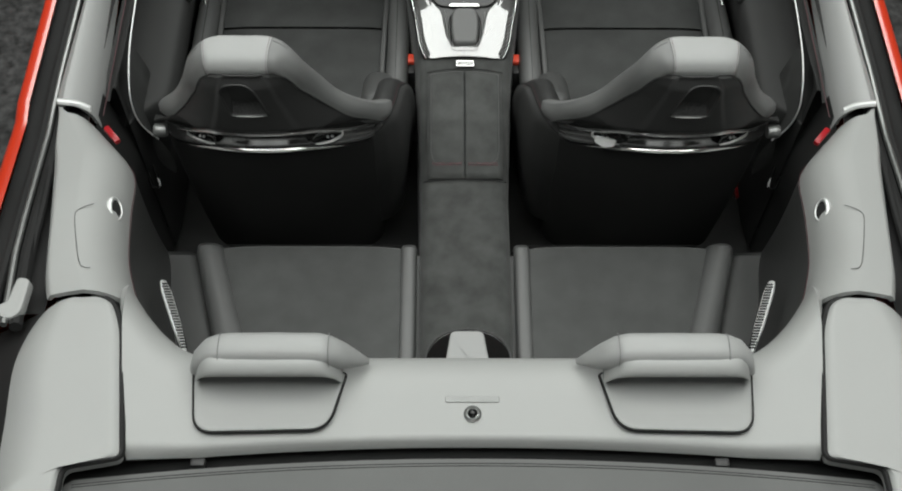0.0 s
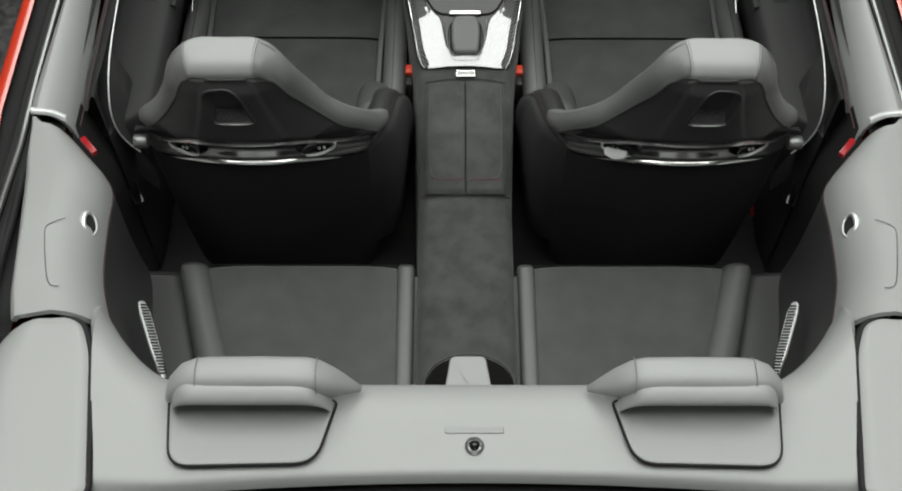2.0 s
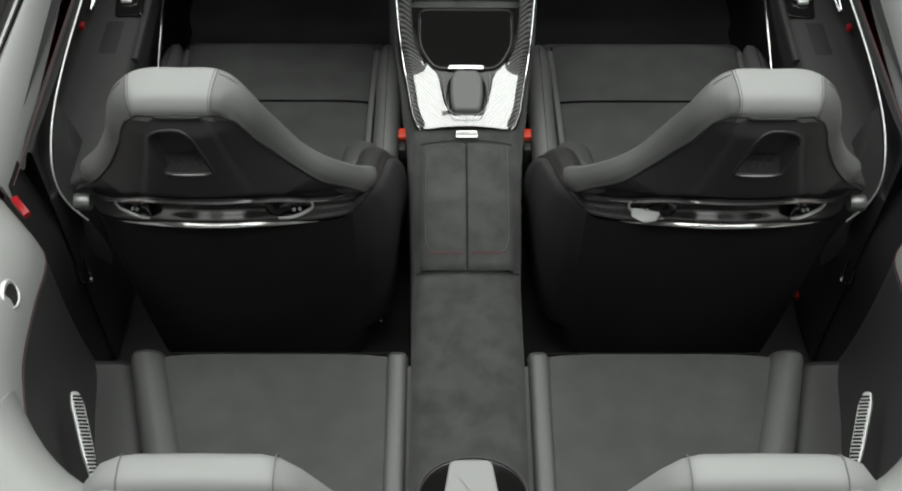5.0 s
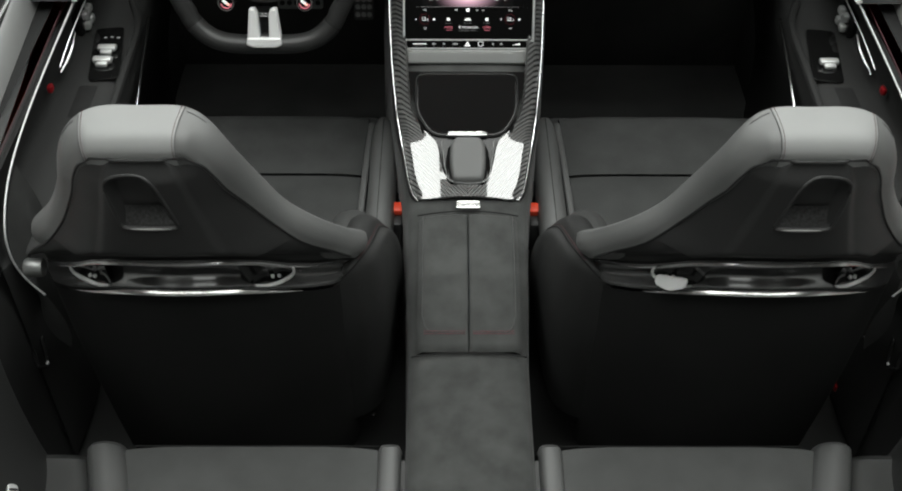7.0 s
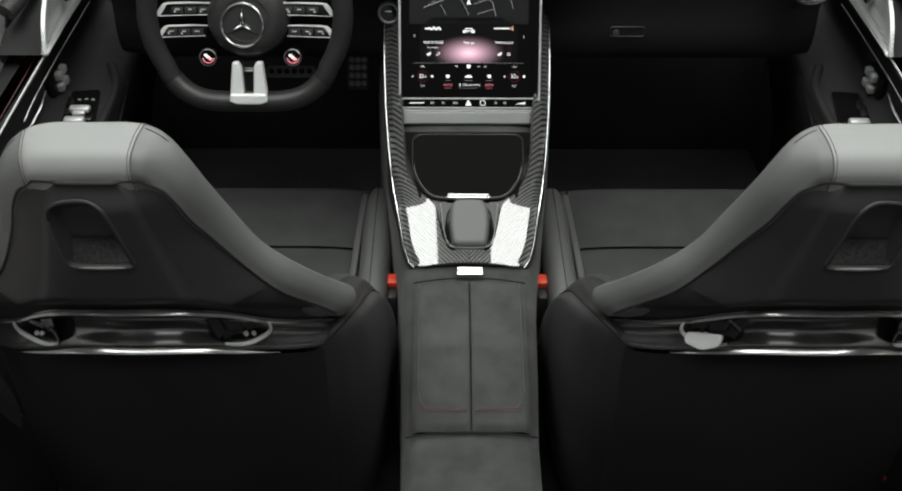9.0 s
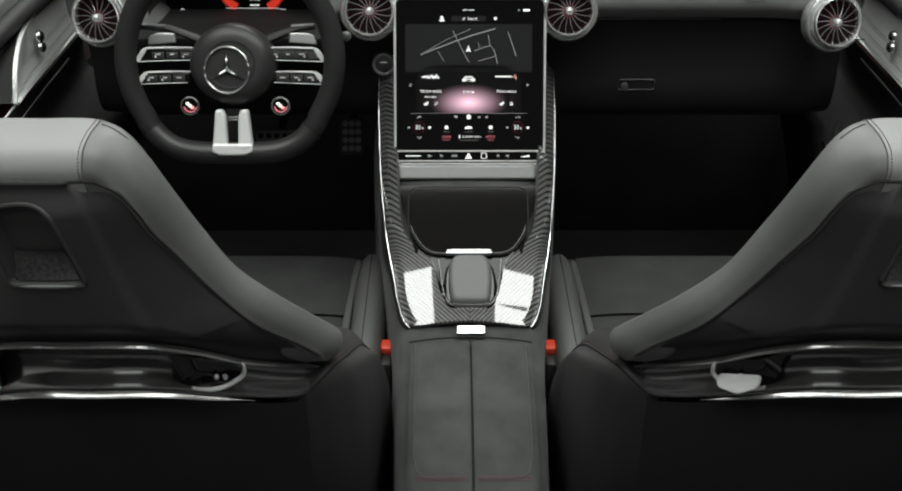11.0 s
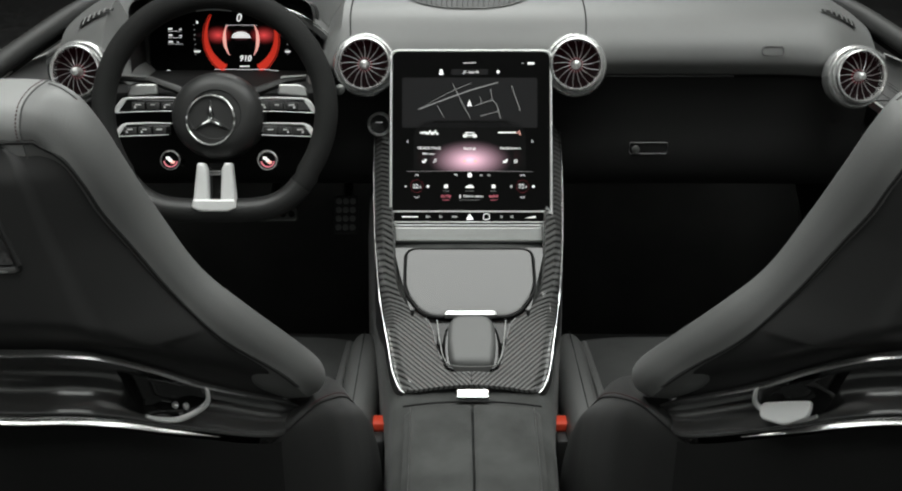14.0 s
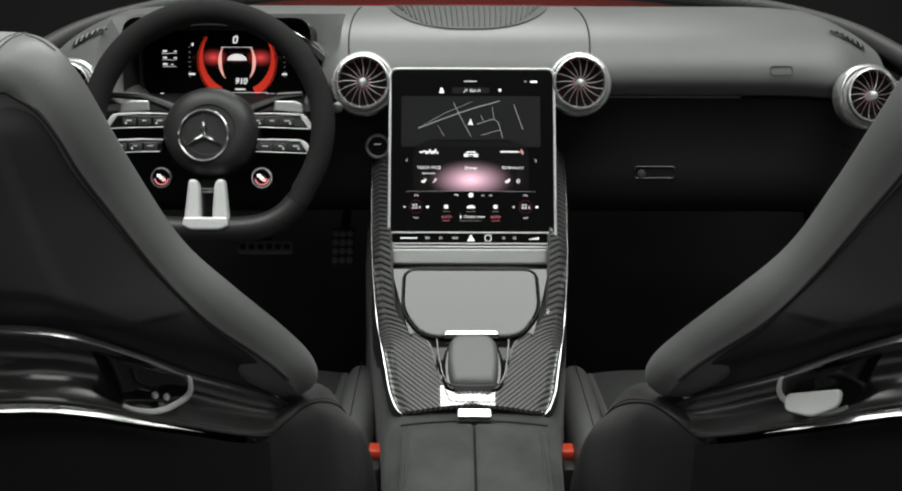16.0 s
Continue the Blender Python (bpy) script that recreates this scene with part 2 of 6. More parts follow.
def rounded(points, radius, seg=6):
    """A polygon with its corners rounded."""
    pts, out = [Vector(p) for p in points], []
    for i, p in enumerate(pts):
        a, b = pts[i - 1] - p, pts[(i + 1) % len(pts)] - p
        r = radius[i] if isinstance(radius, (list, tuple)) else radius
        ra, rb = min(r, a.length * 0.48), min(r, b.length * 0.48)
        p1, p2 = p + a.normalized() * ra, p + b.normalized() * rb
        for k in range(seg + 1):
            t = k / seg
            out.append(p1 * (1 - t) ** 2 + p * 2 * t * (1 - t) + p2 * t * t)
    return out


def slab(outline, depth, bevel=0.003, seg=2, m=None):
    """A plate: the outline (x, y) at z = 0, going down by depth, with its top edge rounded; m places it."""
    bm = bmesh.new()
    pts = [Vector((p[0], p[1], 0)) for p in outline]
    if sum(a.x * b.y - b.x * a.y for a, b in zip(pts, pts[1:] + pts[:1])) < 0:
        pts.reverse()
    mid = sum(pts, Vector()) / len(pts)
    rows = []
    n = len(pts)
    nor = []
    for i in range(n):
        d = (pts[(i + 1) % n] - pts[i - 1]).normalized()
        nor.append(Vector((-d.y, d.x, 0)))
    rows.append([bm.verts.new(p + Vector((0, 0, -depth))) for p in pts])
    for k in range(seg + 1):
        a = k / seg * math.pi / 2
        rows.append([bm.verts.new(p + q * (bevel * (1 - math.cos(a))) + Vector((0, 0, -bevel * (1 - math.sin(a))))) for p, q in zip(pts, nor)])
    for a, b in zip(rows, rows[1:]):
        for k in range(n):
            bm.faces.new((a[k], a[(k + 1) % n], b[(k + 1) % n], b[k]))
    rows.append([bm.verts.new(p + q * (bevel * 1.35)) for p, q in zip(pts, nor)])
    for k in range(n):
        a, b = rows[-2], rows[-1]
        bm.faces.new((a[k], a[(k + 1) % n], b[(k + 1) % n], b[k]))
    top = bm.faces.new(rows[-1])
    bot = bm.faces.new(rows[0][::-1])
    bmesh.ops.triangulate(bm, faces=[top, bot])
    if m is not None:
        bm.transform(m)
    return bm


def lathe(profile, n=32, m=None):
    """A turned body: profile of (radius, height) about z."""
    bm = bmesh.new()
    rows = []
    for r, h in profile:
        rows.append([bm.verts.new((r * math.cos(2 * math.pi * k / n), r * math.sin(2 * math.pi * k / n), h)) for k in range(n)])
    for a, b in zip(rows, rows[1:]):
        for k in range(n):
            bm.faces.new((a[k], a[(k + 1) % n], b[(k + 1) % n], b[k]))
    if profile[0][0] > 1e-5:
        bm.faces.new(rows[0][::-1])
    if profile[-1][0] > 1e-5:
        bm.faces.new(rows[-1])
    bmesh.ops.remove_doubles(bm, verts=bm.verts, dist=1e-6)
    bmesh.ops.recalc_face_normals(bm, faces=bm.faces)
    if m is not None:
        bm.transform(m)
    return bm


def merged(*bms):
    out = bmesh.new()
    for b in bms:
        me = bpy.data.meshes.new("t")
        b.to_mesh(me)
        out.from_mesh(me)
        bpy.data.meshes.remove(me)
        b.free()
    return out


def mirror(bm):
    bm.transform(Matrix.Diagonal((-1, 1, 1, 1)))
    bmesh.ops.reverse_faces(bm, faces=bm.faces)
    return bm


def hang(ob, parent):
    """Makes ob, whose mesh is in world coordinates, a part of parent."""
    ob.parent = parent
    if parent.type == "EMPTY":
        ob.matrix_parent_inverse = Matrix.Translation(parent.location).inverted()


def part(name, bm, mat, parent=None, label="", sharp=40):
    me = bpy.data.meshes.new(name)
    for e in bm.edges:
        e.smooth = len(e.link_faces) != 2 or e.calc_face_angle(0) < radians(sharp)
    for fc in bm.faces:
        fc.smooth = True
    bm.to_mesh(me)
    bm.free()
    me.materials.append(mat)
    ob = new(name, me)
    if parent:
        hang(ob, parent)
    return tagged(ob, label) if label else ob


def thing(name, label, category, at=(0, 0, 0), group="", kind=""):
    ob = new(name)
    ob.empty_display_size = 0.05
    ob.location = at
    return tagged(ob, label, category, group, kind)


def alone(name, bm, mat, label, category="", kind="", group=""):
    return tagged(part(name, bm, mat), label, category, group, kind)


def text(name, body, size, mat, parent, m, align="CENTER", bold=0.0):
    cu = bpy.data.curves.new(name, "FONT")
    cu.body, cu.size, cu.align_x, cu.align_y, cu.extrude, cu.offset = body, size, align, "CENTER", 0.0002, bold
    ob = bpy.data.objects.new(name, cu)
    me = bpy.data.meshes.new_from_object(ob)
    bpy.data.objects.remove(ob)
    me.transform(m)
    me.materials.clear()
    me.materials.append(mat)
    o = new(name, me)
    hang(o, parent)
    return o

# ---- studio ----
STUDIO = material("grey studio paint", (0.55, 0.555, 0.55), 0.8, vary=0.15, spots=1)
alone("ground", rbox((0, 0.3, 0.06), (14, 16, 0.12), 0.002, 1), CONCRETE, "dark speckled concrete studio ground", "ground", "structure")
for nm, c, sz in (("wall_north", (0, 8.35, 2.4), (14, 0.1, 4.6)), ("wall_south", (0, -7.75, 2.4), (14, 0.1, 4.6)), ("wall_east", (7.05, 0.3, 2.4), (0.1, 16, 4.6)), ("wall_west", (-7.05, 0.3, 2.4), (0.1, 16, 4.6))):
    alone(nm, rbox(c, sz, 0.002, 1), STUDIO, "dark grey studio wall", "wall", "structure")
NORTHPAINT = material("black studio backdrop", (0.05, 0.05, 0.05), 0.9, vary=0.15, spots=1)
bpy.data.objects["wall_north"].data.materials[0] = NORTHPAINT
alone("ceiling", rbox((0, 0.3, 4.75), (14, 16, 0.1), 0.002, 1), STUDIO, "dark grey studio ceiling", "ceiling", "structure")

SIDES = (-1, 1)


def both(bm, s):
    """The mesh, built for the +x side, on the side s."""
    return bm if s > 0 else mirror(bm)


# ---- car body ----
body = thing("car_body", "open red two-door convertible with its roof folded away", "car", (0, 0, 0.12))


def belt_z(y):
    return 1.028 - 0.27 * y if y < 0.15 else 0.9875 + 0.03 * (y - 0.15)


def outer_x(y):
    return 0.80 + 0.085 * min(1, (y + 0.7) / 0.9) if y < 0.2 else 0.885 - 0.02 * (y - 0.2)


for s in SIDES:
    # door skin and flank: a rounded shoulder that falls to the sill
    def flank(u, v):
        y = -1.0 + 2.9 * u
        x0, z0 = outer_x(max(y, -0.7)) - 0.014, belt_z(max(y, -0.38)) - 0.03 - 0.14 * min(1, max(0, (-0.38 - y) / 0.05)) - 0.06 * min(1, max(0, (y - 0.95) / 0.3))
        prof = spline([(0, 0, 0), (0.013, 0, 0.003), (0.027, 0, -0.007), (0.042, 0, -0.07), (0.05, 0, -0.3), (0.02, 0, -0.72)], 14)
        p = prof[round(v * 14)]
        return (x0 + p.x, y, z0 + p.z)
    part("side_panel", both(surface(flank, 58, 14), s), REDPAINT, body, "glossy red body side")
    # window slot: rubber seal, bright strip, rubber seal
    for nm, off, r, zz, mat in (("outer_seal", -0.052, 0.009, -0.03, RUBBER), ("bright_strip", -0.066, 0.006, -0.022, DULLMETAL), ("inner_seal", -0.083, 0.011, -0.03, RUBBER)):
        pts = [(outer_x(y) + off - (0.02 if nm != "outer_seal" and y < -0.2 else 0) * min(1, (-0.2 - y) * 4), y, belt_z(y) + zz) for y in [-0.38 + 0.08 * k for k in range(27)]]
        part(nm, both(tube(pts, r, 8), s), mat, body)
    # dark well below the seals
    part("door_gap", both(surface(lambda u, v: (outer_x(-0.34 + 2.24 * u) - 0.008 - 0.122 * v, -0.34 + 2.24 * u, belt_z(-0.34 + 2.24 * u) - 0.05), 20, 2), s), RUBBER, body)

# bonnet and windscreen base, seen past the dash
part("bonnet", surface(lambda u, v: ((u - 0.5) * 1.62, 1.5 + 1.2 * v, 1.147 - 0.06 * v - 0.10 * abs(2 * u - 1) ** 3), 16, 6, 0.02), REDPAINT, body, "glossy red bonnet")

# cabin floor and tub
part("cabin_floor", rbox((0, 0.6, 0.32), (1.5, 2.2, 0.04), 0.005, 1), CARPET, body)
part("firewall", rbox((0, 1.52, 0.7), (1.56, 0.05, 0.8), 0.01, 1), CARPET, body)
part("rear_bulkhead", rbox((0, -0.46, 0.66), (1.3, 0.05, 0.72), 0.01, 1), CARPET, body)
for s in SIDES:
    part("sill", rbox((s * 0.765, 0.5, 0.55), (0.08, 2.2, 0.5), 0.02, 2), CARPET, body)

# ---- rear deck ----
deck = thing("rear_deck", "light grey leather-covered rear deck behind the rear seats", "deck", (0, -0.52, 1.05))


def deck_front(x):
    """The y of the deck's front lip."""
    a = abs(x)
    return -0.411 + (0.0 if a < 0.43 else 4.6 * (a - 0.43) ** 1.85)


def deck_back(x):
    return -0.575 - 0.095 * x * x


def lift_z(x):
    """The deck rises a little towards its ends."""
    return 0.018 * max(0, abs(x) - 0.42) / 0.12


def deck_top(u, v):
    x = (u - 0.5) * 2 * (0.580 - 0.057 * v ** 0.7)
    yf, yb = deck_front(x), deck_back(x)
    if v < 0.3:
        a = v / 0.3
        y = yf + 0.004 - 0.080 * (1 - math.cos(a * math.pi / 2))
        z = 1.103 + lift_z(x) - 0.080 * (1 - math.sin(a * math.pi / 2) ** 0.9)
    else:
        a = (v - 0.3) / 0.7
        y0 = yf - 0.076
        y = y0 + (yb - y0) * a
        z = 1.103 + lift_z(x) - 0.006 * a - (0.02 * (a - 0.93) / 0.07 if a > 0.93 else 0)
    return (x, y, z)


part("deck_cover", surface(deck_top, 64, 26, 0.012), DECKSKIN, deck)
part("release_slot", slab(rounded([(-0.042, -0.006), (0.042, -0.006), (0.042, 0.004), (-0.042, 0.004)], 0.003), 0.004, 0.001, m=pose(-0.001, -0.505, 1.1035)), DULLMETAL, deck, "thin satin metal release bar")
pin = part("lock_ring", lathe([(0.0135, 0), (0.0135, 0.004), (0.011, 0.006), (0.0095, 0.005), (0.009, 0.001), (0, 0.001)], 24, pose(-0.001, -0.530, 1.099)), SILVER, deck)
part("lock_pin", lathe([(0.0075, 0), (0.0075, 0.006), (0.004, 0.010), (0, 0.011)], 20, pose(-0.001, -0.530, 1.0995)), GLOSS, pin)

# roof well and fabric cover behind the deck
part("rear_gap", surface(lambda u, v: ((u - 0.5) * 1.26, -0.562 - 0.095 * ((u - 0.5) * 1.26) ** 2 - 0.06 * v, 1.050 - 0.004 * v), 24, 2, 0.01), RUBBER, deck)
cover = thing("roof_cover", "dark grey fabric cover over the folded roof", "roof cover", (0, -0.85, 1.0))


def cover_fn(u, v):
    x = (u - 0.5) * 1.244
    corner_y = 0.020 * max(0, (abs(x) - 0.602) / 0.020) ** 2
    return (x, -0.586 - 0.095 * x * x - corner_y - 0.5 * v, 1.084 - 0.03 * (1 - min(1, v * 40)) ** 2 - 0.035 * v * v)


part("fabric", surface(cover_fn, 124, 60, 0.01), CANVAS, cover)
for off in (0.034, 0.042):
    part("hem_seam", tube([V(*cover_fn(k / 60, off)) + V(0, 0, 0.0002) for k in range(1, 60)], 0.0006, 5), RUBBER, cover)
for s in SIDES:
    part("hinge_bracket", rbox((s * 0.40 - 0.02, -0.597, 1.07), (0.022, 0.014, 0.012), 0.003, 2), SHELL, deck)

for s in SIDES:
    # quarter flap beside the deck, over the roof linkage
    flap = thing("side_flap", "light grey leather-covered flap panel over the roof linkage", "flap", (s * 0.63, -0.48, 1.08), group="roof linkage flaps")
    fin = rounded([(0.640, -0.339), (0.583, -0.333), (0.560, -0.392), (0.5265, -0.606), (0.612, -0.622), (0.616, -0.82)], [0, 0.03, 0.02, 0.012, 0.014, 0], 6)
    fin = [V(p[0], p[1], 0) for p in fin]
    fin = [p for k, p in enumerate(fin) if k == 0 or (p - fin[k - 1]).length > 1e-4]
    fout = spline([(0.645, -0.339, 0), (0.690, -0.346, 0), (0.722, -0.436, 0), (0.716, -0.56, 0), (0.712, -0.70, 0), (0.710, -0.82, 0)], len(fin) - 1)

    def flap_top(u, v):
        k = round(u * (len(fin) - 1))
        p = fin[k].lerp(fout[k], v)
        edge = min(1, max(0, (-0.339 - p.y) / 0.010))
        z = 1.126 - 0.006 * (1 - min(1, v / 0.07)) ** 2 - 0.030 * max(0, (v - 0.62) / 0.38) ** 2 - 0.004 * (1 - edge) ** 2
        return (p.x, p.y, z)
    part("panel", both(surface(flap_top, len(fin) - 1, 30), s), DECKSKIN, flap, sharp=60)
    edge = [V(*flap_top(k / (len(fin) - 1), 0.0)) for k in range(len(fin))]
    part("rim", both(surface(lambda u, v: edge[round(u * (len(edge) - 1))] + V(0, 0, -0.03 * v), len(edge) - 1, 3), s), DECKSKIN, flap)
    part("gasket", both(tube([V(p.x - 0.003, p.y + 0.001, 1.1150) for p in edge[2:]], 0.0052, 6), s), RUBBER, flap, "black rubber gasket")
    part("skirt", both(surface(lambda u, v: (fout[round(u * (len(fin) - 1))].x - 0.002 + 0.13 * v, fout[round(u * (len(fin) - 1))].y, 1.094 - 0.10 * v), len(fin) - 1, 3), s), RUBBER, flap)
    # quarter trim: leather top that flows from the door to the flap
    quarter = thing("quarter_trim", "light grey leather quarter trim with a belt guide recess", "trim panel", (s * 0.68, -0.1, 1.0), group="quarter trims")
    inn = spline([(0.735, 0.150, 0), (0.690, 0.098, 0), (0.648, 0.036, 0), (0.633, -0.068, 0), (0.613, -0.18, 0), (0.590, -0.25, 0), (0.562, -0.318, 0)], 30)
    oud = spline([(0.803, 0.170, 0), (0.785, 0.07, 0), (0.768, 0.0, 0), (0.742, -0.12, 0), (0.722, -0.216, 0), (0.708, -0.28, 0), (0.692, -0.330, 0)], 30)

    def top(u, v):
        k = round(u * 30)
        a, b = inn[k], oud[k]
        w = min(0.070, 0.62 * (b.x - a.x))
        if v <= 0.25:
            q = v / 0.25
            p = a
            return (p.x - 0.004 + (w + 0.004) * (1 - math.cos(q * math.pi / 2)), p.y, belt_z(p.y) - 0.095 * (1 - math.sin(q * math.pi / 2)))
        q = (v - 0.25) / 0.75
        p = Vector((a.x + w, a.y, 0)).lerp(b, q)
        return (p.x, p.y, belt_z(p.y) - 0.004 * q * q - 0.012 * max(0, q - 0.85) / 0.15)
    part("leather_top", both(surface(top, 30, 20, 0.008), s), DECKSKIN, quarter)
    guide = Matrix.Translation((0.639, -0.096, belt_z(-0.096) - 0.037)) @ Matrix.Rotation(radians(-52), 4, "Y") @ Matrix.Rotation(radians(-16), 4, "Z")
    turn = [2 * math.pi * k / 28 for k in range(28)]
    ring = part("belt_ring", both(tube([guide @ V(0.0135 * math.cos(a), 0.0205 * math.sin(a), 0.001) for a in turn], [0.0016 + 0.0036 * max(0, math.cos(a - 0.5)) for a in turn], 8, loop=True), s), SATIN, quarter, "bright metal belt guide ring")
    part("recess", both(lathe([(0.0, 0.002), (0.0125, 0.0)], 20, guide @ Matrix.Diagonal((1.0, 1.55, 1, 1))), s), RUBBER, ring)
    seam = [(0.664, -0.112, 0), (0.678, -0.119, 0), (0.690, -0.134, 0), (0.684, -0.165, 0), (0.662, -0.235, 0), (0.650, -0.262, 0), (0.640, -0.268, 0), (0.632, -0.268, 0)]
    part("panel_seam", both(tube([(p.x, p.y, belt_z(p.y) + 0.0002) for p in spline(seam, 40)], 0.0008, 5), s), SEATHIDE, quarter)
    cap = spline([(0.735, 0.152, 0), (0.765, 0.166, 0), (0.803, 0.172, 0)], 10)
    part("chrome_end", both(surface(lambda u, v: (cap[round(u * 10)].x, cap[round(u * 10)].y + 0.016 * v, belt_z(0.15) + 0.004 - 0.006 * abs(2 * v - 1) ** 2), 10, 6, 0.004), s), SATIN, quarter, "bright chrome end strip")
    # rear side wall
    wall = thing("rear_side_trim", "dark leather rear side trim with a silver perforated speaker strip", "trim panel", (s * 0.62, -0.1, 0.6), group="rear side trims")
    def wall_fn(u, v):
        p = inn[round(u * 30)]
        zt = belt_z(p.y) - 0.09
        x = p.x - 0.004 + 0.02 * math.sin(v * math.pi) - 0.045 * v
        return (x, p.y, zt + (0.40 - zt) * v)
    part("wall_panel", both(surface(wall_fn, 30, 14), s), BLACKHIDE, wall)
    part("stitch_line", both(tube([(p.x - 0.0045, p.y, belt_z(p.y) - 0.088) for p in inn[3:]], 0.0008, 5), s), DULLTHREAD, wall)
    a, b = V(0.588, -0.146, 0.84), V(0.526, -0.300, 0.84)
    d = (b - a).normalized()
    strip = Matrix(((d.x, 0, -d.y, (a.x + b.x) / 2), (d.y, 0, d.x, (a.y + b.y) / 2), (0, 1, 0, 0.84), (0, 0, 0, 1))) @ Matrix.Rotation(radians(55), 4, "X")
    half = (b - a).length / 2
    grille = part("speaker_strip", both(slab(rounded([(-half, -0.004), (-half * 0.3, -0.010), (half * 0.7, -0.011), (half, -0.006), (half, 0.006), (half * 0.7, 0.010), (-half * 0.3, 0.009), (-half, 0.003)], 0.006), 0.005, 0.002, m=strip @ pose(0, 0, -0.010, 0, 180, 0)), s), SATIN, wall, "silver perforated speaker strip")
    dots = []
    for k in range(24):
        for r in (-0.0090, -0.0045, 0.0, 0.0045):
            dots.append(rbox((0, 0, 0), (0.0040, 0.0034, 0.0016), 0.0006, 1, strip @ pose((k / 23 - 0.5) * 1.75 * half, r * 0.75 + 0.001 * (k % 2), -0.0102)))
    holes = merged(*dots)
    part("speaker_holes", both(holes, s), RUBBER, grille)

# bright roof-linkage fittings beside the quarter trims
for s in SIDES:
    br = thing("roof_linkage", "light metal roof linkage bracket in its slot", "bracket", (s * 0.745, -0.34, 1.04), group="roof linkages")
    part("arm", both(slab(rounded([(0.722, -0.296), (0.745, -0.292), (0.752, -0.34), (0.772, -0.345), (0.772, -0.36), (0.742, -0.372), (0.726, -0.358)], 0.01), 0.02, 0.004, m=pose(0, 0, 1.112)), s), DECKSKIN, br)
    part("rod", both(tube(spline([(0.748, -0.30, 1.06), (0.757, -0.2, 1.05), (0.765, -0.1, 1.03), (0.776, 0.0, 1.01)], 16), 0.007, 8), s), RUBBER, br)

# ---- rear seats ----
for s in SIDES:
    # rear headrest with its hatch
    hr = thing("rear_headrest", "light grey leather rear headrest with a dark gap under its cap", "headrest", (s * 0.30, -0.5, 1.1), group="rear headrests")
    hatch = rounded([(0.436, -0.456), (0.424, -0.563), (0.222, -0.558), (0.197, -0.464)], [0.008, 0.03, 0.03, 0.008])
    part("hatch", both(slab(hatch, 0.01, 0.004, 2, pose(0, 0, 1.1105)), s), DECKSKIN, hr)
    part("gasket", both(tube([(p.x, p.y, 1.1065) for p in [Vector((q[0], q[1], 0)) for q in hatch]], 0.0028, 6, loop=True), s), RUBBER, hr)
    # cushion cap: a padded bar that tapers to the inner side
    secs = []
    for x, w, h, yc, zc in ((0.436, 0.010, 0.010, -0.462, 1.122), (0.428, 0.017, 0.020, -0.460, 1.136), (0.408, 0.022, 0.026, -0.457, 1.156), (0.388, 0.025, 0.027, -0.456, 1.164), (0.37, 0.026, 0.028, -0.456, 1.166), (0.30, 0.026, 0.029, -0.456, 1.167), (0.235, 0.026, 0.028, -0.456, 1.166), (0.216, 0.024, 0.026, -0.456, 1.162), (0.195, 0.018, 0.020, -0.452, 1.143), (0.176, 0.010, 0.010, -0.447, 1.122), (0.163, 0.004, 0.004, -0.442, 1.104)):
        ring = []
        for k in range(20):
            a = 2 * math.pi * k / 20
            ca, sa = math.cos(a), math.sin(a)
            ring.append((x, yc + w * math.copysign(abs(ca) ** 0.75, ca), zc + h * math.copysign(abs(sa) ** 0.75, sa)))
        secs.append(ring)
    part("cushion", both(loft(secs), s), LEATHER, hr)
    for x in (0.384, 0.219):
        part("seam", both(tube([(x, -0.456 + 0.0262 * math.copysign(abs(math.cos(a)) ** 0.75, math.cos(a)), 1.1645 + 0.0285 * abs(math.sin(a)) ** 0.75) for a in [math.pi * k / 16 for k in range(17)]], 0.0008, 5), s), GREYTHREAD, hr)
    # hard back shell: rolls over, turns under and runs out into the hatch
    sh = spline([(0, -0.470, 1.185), (0, -0.484, 1.184), (0, -0.495, 1.177), (0, -0.4985, 1.168), (0, -0.492, 1.160), (0, -0.470, 1.153), (0, -0.446, 1.143), (0, -0.432, 1.130), (0, -0.444, 1.1175), (0, -0.474, 1.1135), (0, -0.515, 1.1116), (0, -0.548, 1.1096)], 40)
    def shell(u, v):
        q = sh[round(v * 40)]
        e = abs(2 * u - 1)
        w = 0.113 - 0.022 * v ** 4
        f = 1 - 0.85 * e ** 9
        return (0.315 + 0.008 * v ** 4 + (2 * u - 1) * w, q.y + (0.016 * e ** 8 * (1 - v)), 1.1108 + (q.z - 1.1108) * f)
    part("back_shell", both(surface(shell, 48, 40), s), DECKSKIN, hr)

    # rear cushion: suede middle, leather bolsters
    cu = thing("rear_bench", "charcoal suede rear seat cushion with grey leather side bolsters", "rear seat", (s * 0.33, -0.15, 0.45), group="rear seats")
    def mid_cush(u, v):
        x = 0.135 + 0.405 * u - 0.10 * v * u
        y = 0.083 - 0.39 * v
        e = abs(2 * u - 1)
        r = max(0, 1 - v / 0.10)
        z = 0.653 - 0.075 * r ** 2.4 - 0.03 * v - 0.012 * e ** 6 + 0.006 * math.sin(v * math.pi)
        return (x, y, z)
    part("seat_pad", both(surface(mid_cush, 26, 26, 0.05), s), REARSUEDE, cu)
